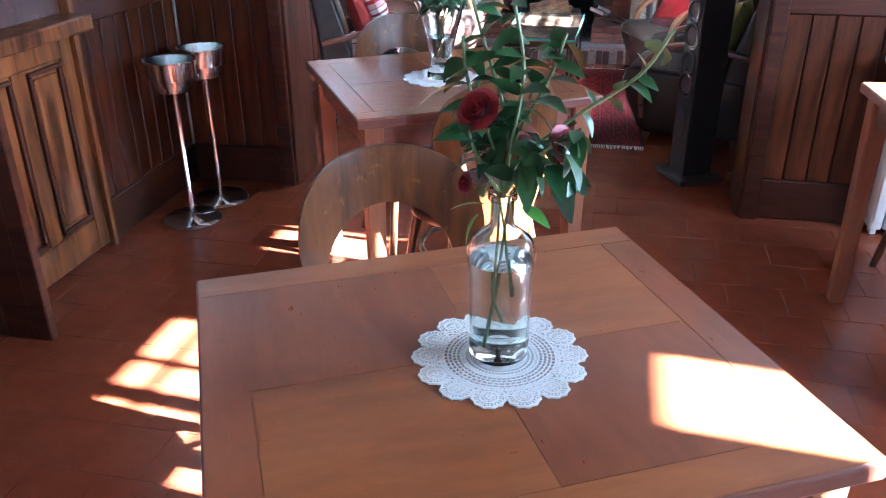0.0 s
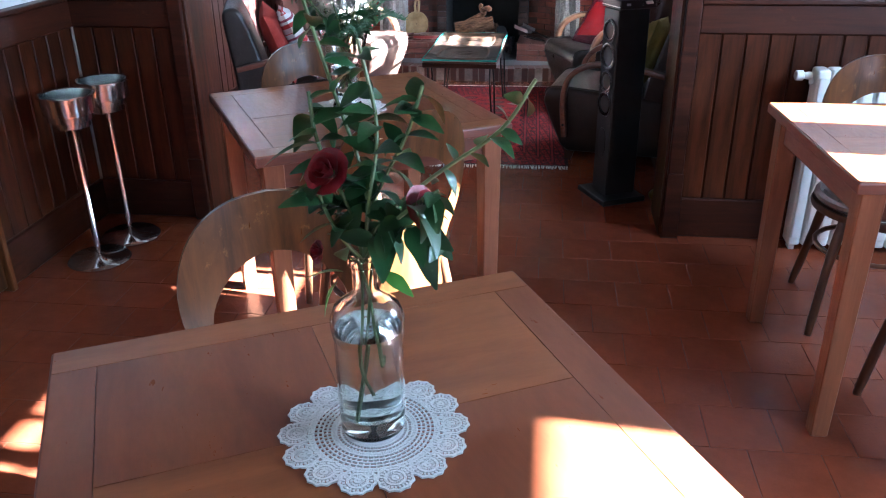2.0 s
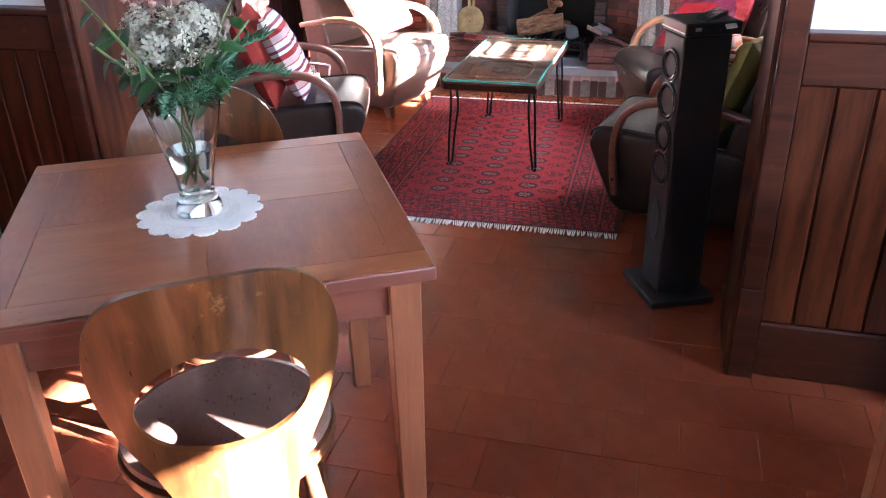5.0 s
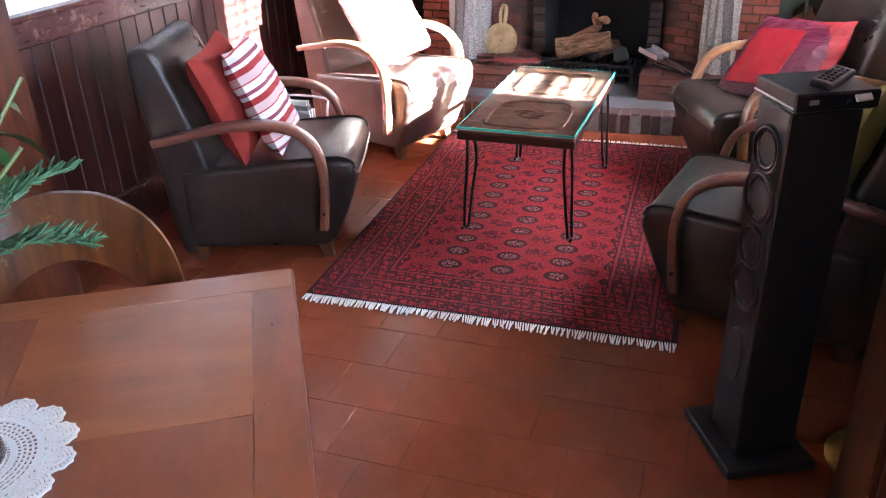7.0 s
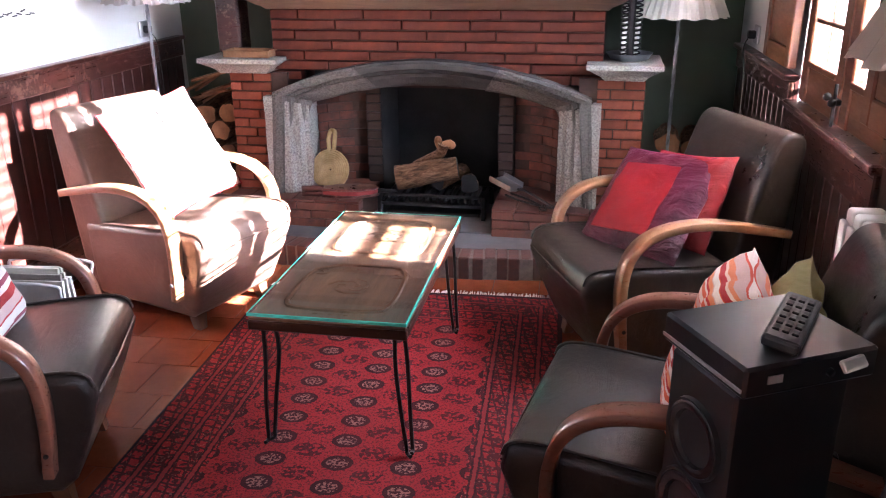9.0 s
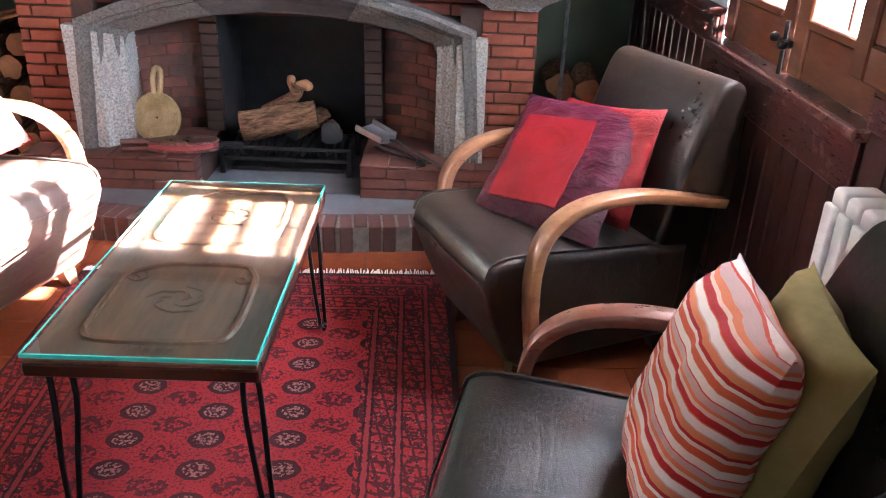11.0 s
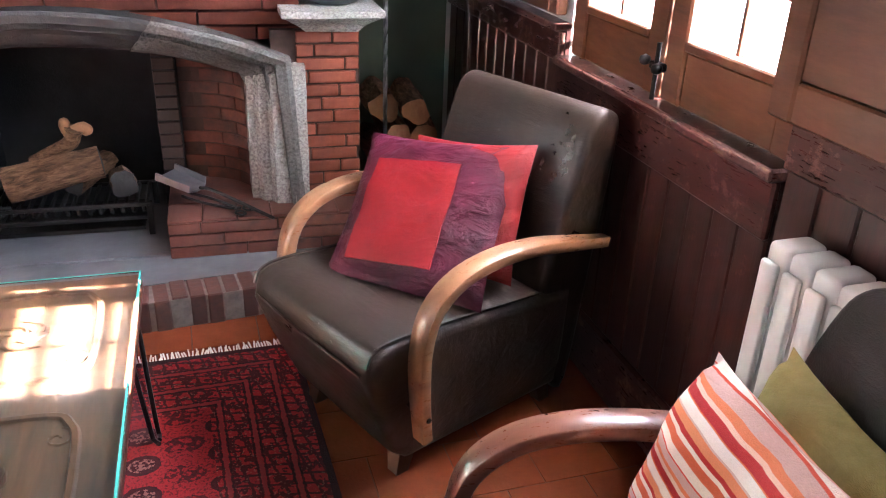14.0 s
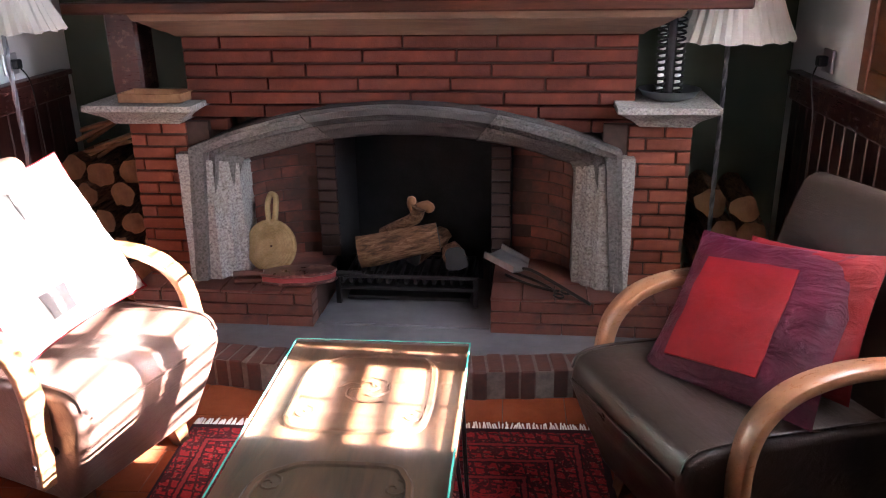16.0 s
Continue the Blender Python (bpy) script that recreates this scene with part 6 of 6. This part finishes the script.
# ---- doilies, bottle and vase with flowers ----
def doily(at, r, petals=14):
    """Crochet: rings joined by spokes with open gaps, and scalloped tips."""
    d = thing("doily", at, "round white crochet doily with scalloped edge", "doily", "crochet doilies")
    bm = bmesh.new()
    n = petals * 8
    rad = [0.02 + 0.0062 * k for k in range(int((r * 0.74 - 0.02) / 0.0062))]

    def at_ring(q, a, z):
        return (q * math.cos(a), q * math.sin(a), z)

    def strip(a0, a1, q0, q1, z=0.0025):
        v = [bm.verts.new(at_ring(q0, a0, z)), bm.verts.new(at_ring(q1, a0, z)), bm.verts.new(at_ring(q1, a1, z)), bm.verts.new(at_ring(q0, a1, z))]
        w = [bm.verts.new((p.co.x, p.co.y, 0.0004)) for p in v]
        bm.faces.new(v)
        bm.faces.new(w[::-1])
        for i in range(4):
            bm.faces.new((v[i], w[i], w[(i + 1) % 4], v[(i + 1) % 4]))

    for k, q in enumerate(rad):
        dense = k < 3 or k % 5 == 0
        for i in range(n):
            a0, a1 = 2 * math.pi * i / n, 2 * math.pi * (i + 1) / n
            strip(a0, a1, q, q + 0.0024)
            if dense or (i + k // 2) % 2 == 0:
                strip(a0, a0 + (a1 - a0) * (0.85 if dense else 0.42), q + 0.0024, q + 0.0062)
    part("crochet", bm, M_DOILY, d)
    q0 = rad[-1] + 0.006
    for p in range(petals):
        bm = bmesh.new()
        a = 2 * math.pi * (p + 0.5) / petals
        c = Vector((q0 * math.cos(a), q0 * math.sin(a), 0))
        pr = math.pi * q0 / petals * 1.06
        for k in range(5):
            f0, f1 = k / 5, (k + 0.8) / 5
            m = 22
            for i in range(m):
                b0, b1 = 2 * math.pi * i / m, 2 * math.pi * (i + (1 if k in (0, 2, 4) else 0.62)) / m
                v = []
                for f, b in ((f0, b0), (f1, b0), (f1, b1), (f0, b1)):
                    rr = pr * (0.05 + 0.95 * f) * (1 + (0.05 * math.cos(b * 11) if k == 4 else 0))
                    v.append(bm.verts.new((c.x + rr * math.cos(b), c.y + rr * math.sin(b), 0.0028 + 0.0004 * (p % 2))))
                w = [bm.verts.new((t.co.x, t.co.y, 0.0004)) for t in v]
                bm.faces.new(v)
                for i2 in range(4):
                    bm.faces.new((v[i2], w[i2], w[(i2 + 1) % 4], v[(i2 + 1) % 4]))
        part("scallop", bm, M_DOILY, d)
    return d


def leaf_mesh(length, wide, fold=0.25, curl=0.3):
    bm = bmesh.new()
    n = 6
    rows = []
    for i in range(n + 1):
        t = i / n
        w = wide * math.sin(math.pi * (0.04 + 0.92 * t) ** 0.85) * (1 + 0.06 * (i % 2))
        y = t * length
        z = -curl * length * t * t
        rows.append([bm.verts.new((-w / 2, y, z + fold * w / 2)), bm.verts.new((0, y, z)), bm.verts.new((w / 2, y, z + fold * w / 2))])
    for p, q in zip(rows, rows[1:]):
        for i in range(2):
            bm.faces.new((p[i], p[i + 1], q[i + 1], q[i]))
    return bm


LEAVES_A = [to_mesh(leaf_mesh(0.042 + 0.007 * k, 0.021 + 0.003 * k, 0.3, 0.25 + 0.1 * k), "leaf", M_LEAF, True) for k in range(3)]
LEAVES_B = [to_mesh(leaf_mesh(0.06, 0.026, 0.25, 0.3), "leaf", M_LEAF_BRIGHT, True)]


def add_leaf(parent, mesh, spot, way, spin, scale=1.0):
    ob = new("leaf", mesh)
    ob.parent = parent
    q = Vector(way).to_track_quat("Y", "Z").to_matrix().to_4x4()
    ob.matrix_local = Matrix.Translation(spot) @ q @ pose(0, 0, 0, 0, spin, 0) @ Matrix.Diagonal((scale, scale, scale, 1))


def leafy_stem(parent, pts, rng, leaves, size=1.0, start=0.35, meshes=None, r=0.0026):
    path = smooth_path(pts, 6)
    part("stem", tube(path, r, 6), M_STEM, parent, "", True)
    for k in range(leaves):
        t = start + (1 - start) * (k + rng.random() * 0.6) / leaves
        i = min(len(path) - 2, int(t * (len(path) - 1)))
        way = (path[i + 1] - path[i]).normalized()
        out = Vector((rng.uniform(-1, 1), rng.uniform(-1, 1), rng.uniform(-0.5, 0.5)))
        out = (out - way * out.dot(way)).normalized()
        add_leaf(parent, rng.choice(meshes or LEAVES_A), path[i], out + way * rng.uniform(-0.1, 0.7) + Vector((0, 0, rng.uniform(-0.6, 0.25))), rng.uniform(-50, 50), size * rng.uniform(0.75, 1.25))


def rose(parent, spot, way, r, rng):
    q = Vector(way).to_track_quat("Z", "Y").to_matrix().to_4x4()
    bm = bmesh.new()
    for ring, (cnt, rad, h, open_) in enumerate(((3, 0.25, 1.0, 0.05), (5, 0.45, 0.95, 0.18), (7, 0.7, 0.8, 0.4), (8, 0.95, 0.55, 0.75))):
        for k in range(cnt):
            a = 2 * math.pi * k / cnt + ring * 0.6
            span = 2.6 * math.pi / cnt / 2
            rows = []
            for j in range(4):
                t = j / 3
                rr = r * (rad * (0.35 + 0.65 * t ** 0.6) + open_ * 0.25 * t * t)
                rows.append([bm.verts.new((rr * math.cos(a + span * s) * (1 + 0.05 * rng.uniform(-1, 1)), rr * math.sin(a + span * s), r * (h * t * (1 - 0.12 * abs(s)) - 0.25 * open_ * t ** 3))) for s in (-1, -0.5, 0, 0.5, 1)])
            for p, qq in zip(rows, rows[1:]):
                for i in range(4):
                    bm.faces.new((p[i], p[i + 1], qq[i + 1], qq[i]))
    f = part("rose_bloom", bm, M_ROSE, parent, "deep red rose bloom", True)
    f.matrix_local = Matrix.Translation(spot) @ q


BOT = (0.121, 1.179)
DZ = 0.7835
doily(pose(0.124, 1.172, DZ), 0.152)
bottle = thing("glass_bottle", pose(BOT[0], BOT[1], DZ + 0.0035), "clear glass bottle half full of water on a doily", "bottle")
outer = [(0.0, 0.0), (0.040, 0.0), (0.044, 0.004), (0.0445, 0.03), (0.0435, 0.034), (0.0445, 0.038), (0.0455, 0.14), (0.049, 0.16), (0.0485, 0.172), (0.043, 0.187), (0.03, 0.198), (0.019, 0.207), (0.0165, 0.215), (0.0165, 0.245), (0.0205, 0.248), (0.0205, 0.257), (0.0175, 0.259), (0.0175, 0.262)]
inner = [(max(0.0, r - 0.003), z) for r, z in reversed(outer) if z > 0.006] + [(0.0, 0.008)]
part("bottle_wall", lathe(outer + inner, 40), M_GLASS, bottle, "", True)
part("water", lathe([(0.0, 0.0085), (0.0405, 0.009), (0.0412, 0.03), (0.0412, 0.038), (0.042, 0.14), (0.0452, 0.157), (0.0, 0.157)], 40), M_WATER, bottle, "", True)
rng = random.Random(21)
roses = thing("rose_bouquet", pose(BOT[0], BOT[1], DZ + 0.0035), "red roses with dark green leaves standing in the bottle", "flowers")
for k in range(3):
    a = k * 2.1
    part("stem", tube(smooth_path([(0.012 * math.cos(a), 0.012 * math.sin(a), 0.26), (0.006 * math.cos(a + 1), 0.006, 0.2), (0.012 * math.cos(a + 2), 0.01 * math.sin(a + 2), 0.11), (0.015 * math.cos(a + 3), 0.015 * math.sin(a + 3), 0.015 + 0.05 * k)], 4), 0.0022, 6), M_STEM, roses, "", True)
for pts, cnt, size in (
    ([(0, 0, 0.25), (0.02, 0.01, 0.30), (0.085, 0.03, 0.355), (0.165, 0.05, 0.41), (0.205, 0.06, 0.47)], 16, 0.8),
    ([(0, 0, 0.25), (0.01, 0.0, 0.33), (0.02, 0.02, 0.42), (0.0, 0.03, 0.52)], 22, 0.9),
    ([(0, 0, 0.25), (-0.015, 0.0, 0.32), (-0.05, 0.01, 0.40), (-0.06, 0.02, 0.46)], 22, 0.95),
    ([(0, 0, 0.25), (0.03, -0.02, 0.30), (0.07, -0.03, 0.34), (0.10, -0.03, 0.36)], 20, 1.0),
    ([(0, 0, 0.25), (-0.02, -0.02, 0.29), (-0.04, -0.02, 0.33), (-0.05, -0.02, 0.37)], 18, 0.95),
    ([(0, 0, 0.25), (0.01, 0.03, 0.32), (0.05, 0.05, 0.40), (0.07, 0.06, 0.46)], 22, 0.95),
    ([(0, 0, 0.25), (0.0, 0.03, 0.34), (-0.04, 0.06, 0.45), (-0.08, 0.09, 0.56)], 20, 0.85),
    ([(0, 0, 0.25), (0.02, 0.0, 0.28), (0.06, 0.0, 0.30), (0.10, 0.01, 0.285)], 14, 1.0)):
    leafy_stem(roses, pts, rng, cnt, size, 0.25)
for spot, way in (((-0.028, -0.03, 0.235), (-0.6, -0.4, -0.8)), ((0.03, -0.03, 0.25), (0.8, -0.4, -0.2)), ((-0.02, -0.03, 0.25), (-0.9, -0.1, 0.1))):
    add_leaf(roses, LEAVES_B[0], spot, way, 20, 0.75)
rose(roses, (-0.028, -0.025, 0.375), (-0.3, -0.75, 0.6), 0.0255, rng)
rose(roses, (0.075, -0.02, 0.33), (0.75, -0.35, 0.5), 0.026, rng)
rose(roses, (-0.04, -0.05, 0.285), (-0.7, -0.6, 0.3), 0.013, rng)

VAS = (-0.313, 2.868)
VZ = 0.7685
doily(pose(VAS[0], VAS[1], VZ, 0, 0, 10), 0.15)
vase = thing("glass_vase", pose(VAS[0], VAS[1], VZ + 0.0035), "tall clear glass vase with water and stems", "vase")
outer = [(0.0, 0.0), (0.046, 0.0), (0.049, 0.006), (0.046, 0.02), (0.036, 0.04), (0.038, 0.075), (0.053, 0.14), (0.068, 0.2), (0.08, 0.252)]
inner = [(0.077, 0.252), (0.064, 0.198), (0.048, 0.138), (0.033, 0.077), (0.03, 0.046), (0.0, 0.032)]
part("vase_wall", lathe(outer + inner, 40), M_GLASS, vase, "", True)
part("water", lathe([(0.0, 0.034), (0.0295, 0.0465), (0.0325, 0.077), (0.0475, 0.138), (0.0, 0.138)], 40), M_WATER, vase, "", True)
flow = thing("mixed_bouquet", pose(VAS[0], VAS[1], VZ + 0.04), "dried hydrangea, cypress and green leaves in a vase", "flowers")
rng = random.Random(5)
for k in range(6):
    a = k * 1.05
    part("stem", tube(smooth_path([(0.02 * math.cos(a), 0.02 * math.sin(a), 0.03), (0.012 * math.cos(a + 2), 0.012 * math.sin(a + 2), 0.11), (0.035 * math.cos(a), 0.035 * math.sin(a), 0.2), (0.06 * math.cos(a), 0.06 * math.sin(a), 0.3)], 4), 0.0025, 6), M_STEM, flow, "", True)
for k in range(11):
    a = k * 0.571 + 0.2
    r = 0.11 + 0.045 * (k % 3)
    leafy_stem(flow, [(0.03 * math.cos(a), 0.03 * math.sin(a), 0.18), (0.06 * math.cos(a), 0.06 * math.sin(a), 0.24), (r * math.cos(a), r * math.sin(a), 0.29 + 0.05 * (k % 3))], rng, 10, 0.95, 0.2)
# hydrangea head of many small florets
for cx, cy, cz, rr in ((-0.01, -0.035, 0.315, 0.075), (0.03, 0.03, 0.33, 0.06), (-0.055, 0.02, 0.30, 0.05)):
    bm = bmesh.new()
    for k in range(130):
        v = Vector((rng.gauss(0, 1), rng.gauss(0, 1), rng.gauss(0, 1) + 0.3)).normalized() * rr * rng.uniform(0.8, 1.05)
        q = v.to_track_quat("Z", "Y").to_matrix().to_4x4()
        for j in range(4):
            a = j * math.pi / 2 + k
            s = 0.010 * rng.uniform(0.8, 1.2)
            pts = [Matrix.Translation(v) @ q @ Vector((s * f * math.cos(a + g2), s * f * math.sin(a + g2), 0.002 * f)) for f, g2 in ((0.05, 0), (0.8, -0.5), (1.25, 0), (0.8, 0.5))]
            bm.faces.new([bm.verts.new(Vector((cx, cy, cz)) + p) for p in pts])
    tagged(part("hydrangea_head", bm, M_HYDRANGEA, flow, "pale dried hydrangea head"))
# cypress sprays
for k in range(5):
    a = -1.1 + k * 0.55
    bm = bmesh.new()
    base = Vector((0.04 * math.cos(a), 0.04 * math.sin(a), 0.20))
    tip = Vector((0.20 * math.cos(a), 0.20 * math.sin(a), 0.23 + 0.05 * (k % 3)))
    for i in range(16):
        t = i / 15
        p = base.lerp(tip, t) + Vector((0, 0, 0.03 * math.sin(t * 3)))
        for s in (-1, 1):
            side = Vector((-math.sin(a), math.cos(a), 0)) * s
            ln = 0.05 * (1 - t * 0.75)
            for j in range(4):
                f = j / 4
                e = p + (side + (tip - base).normalized() * 0.9).normalized() * ln * f
                tube([e, e + (side * (1 - f) + (tip - base).normalized()).normalized() * 0.016 + Vector((0, 0, rng.uniform(-0.008, 0.01)))], [0.0026, 0.001], 4, bm)
    part("cypress_spray", bm, M_NEEDLE, flow, "feathery green cypress spray")
for k in range(3):
    a = 2.0 + k * 0.5
    pts = smooth_path([(0.02, 0.02, 0.2), (0.06 * math.cos(a), 0.06 * math.sin(a), 0.33), (0.10 * math.cos(a), 0.10 * math.sin(a), 0.42)], 6)
    bm = tube(pts, 0.0018, 5)
    for p in pts[6:]:
        lathe([(0, -0.008), (0.007, -0.003), (0.008, 0.003), (0, 0.009)], 7, bm, Matrix.Translation(p + Vector((rng.uniform(-0.01, 0.01), rng.uniform(-0.01, 0.01), 0))))
    part("bud_sprig", bm, M_PINKBUD, flow, "dusty pink bud sprig", True)
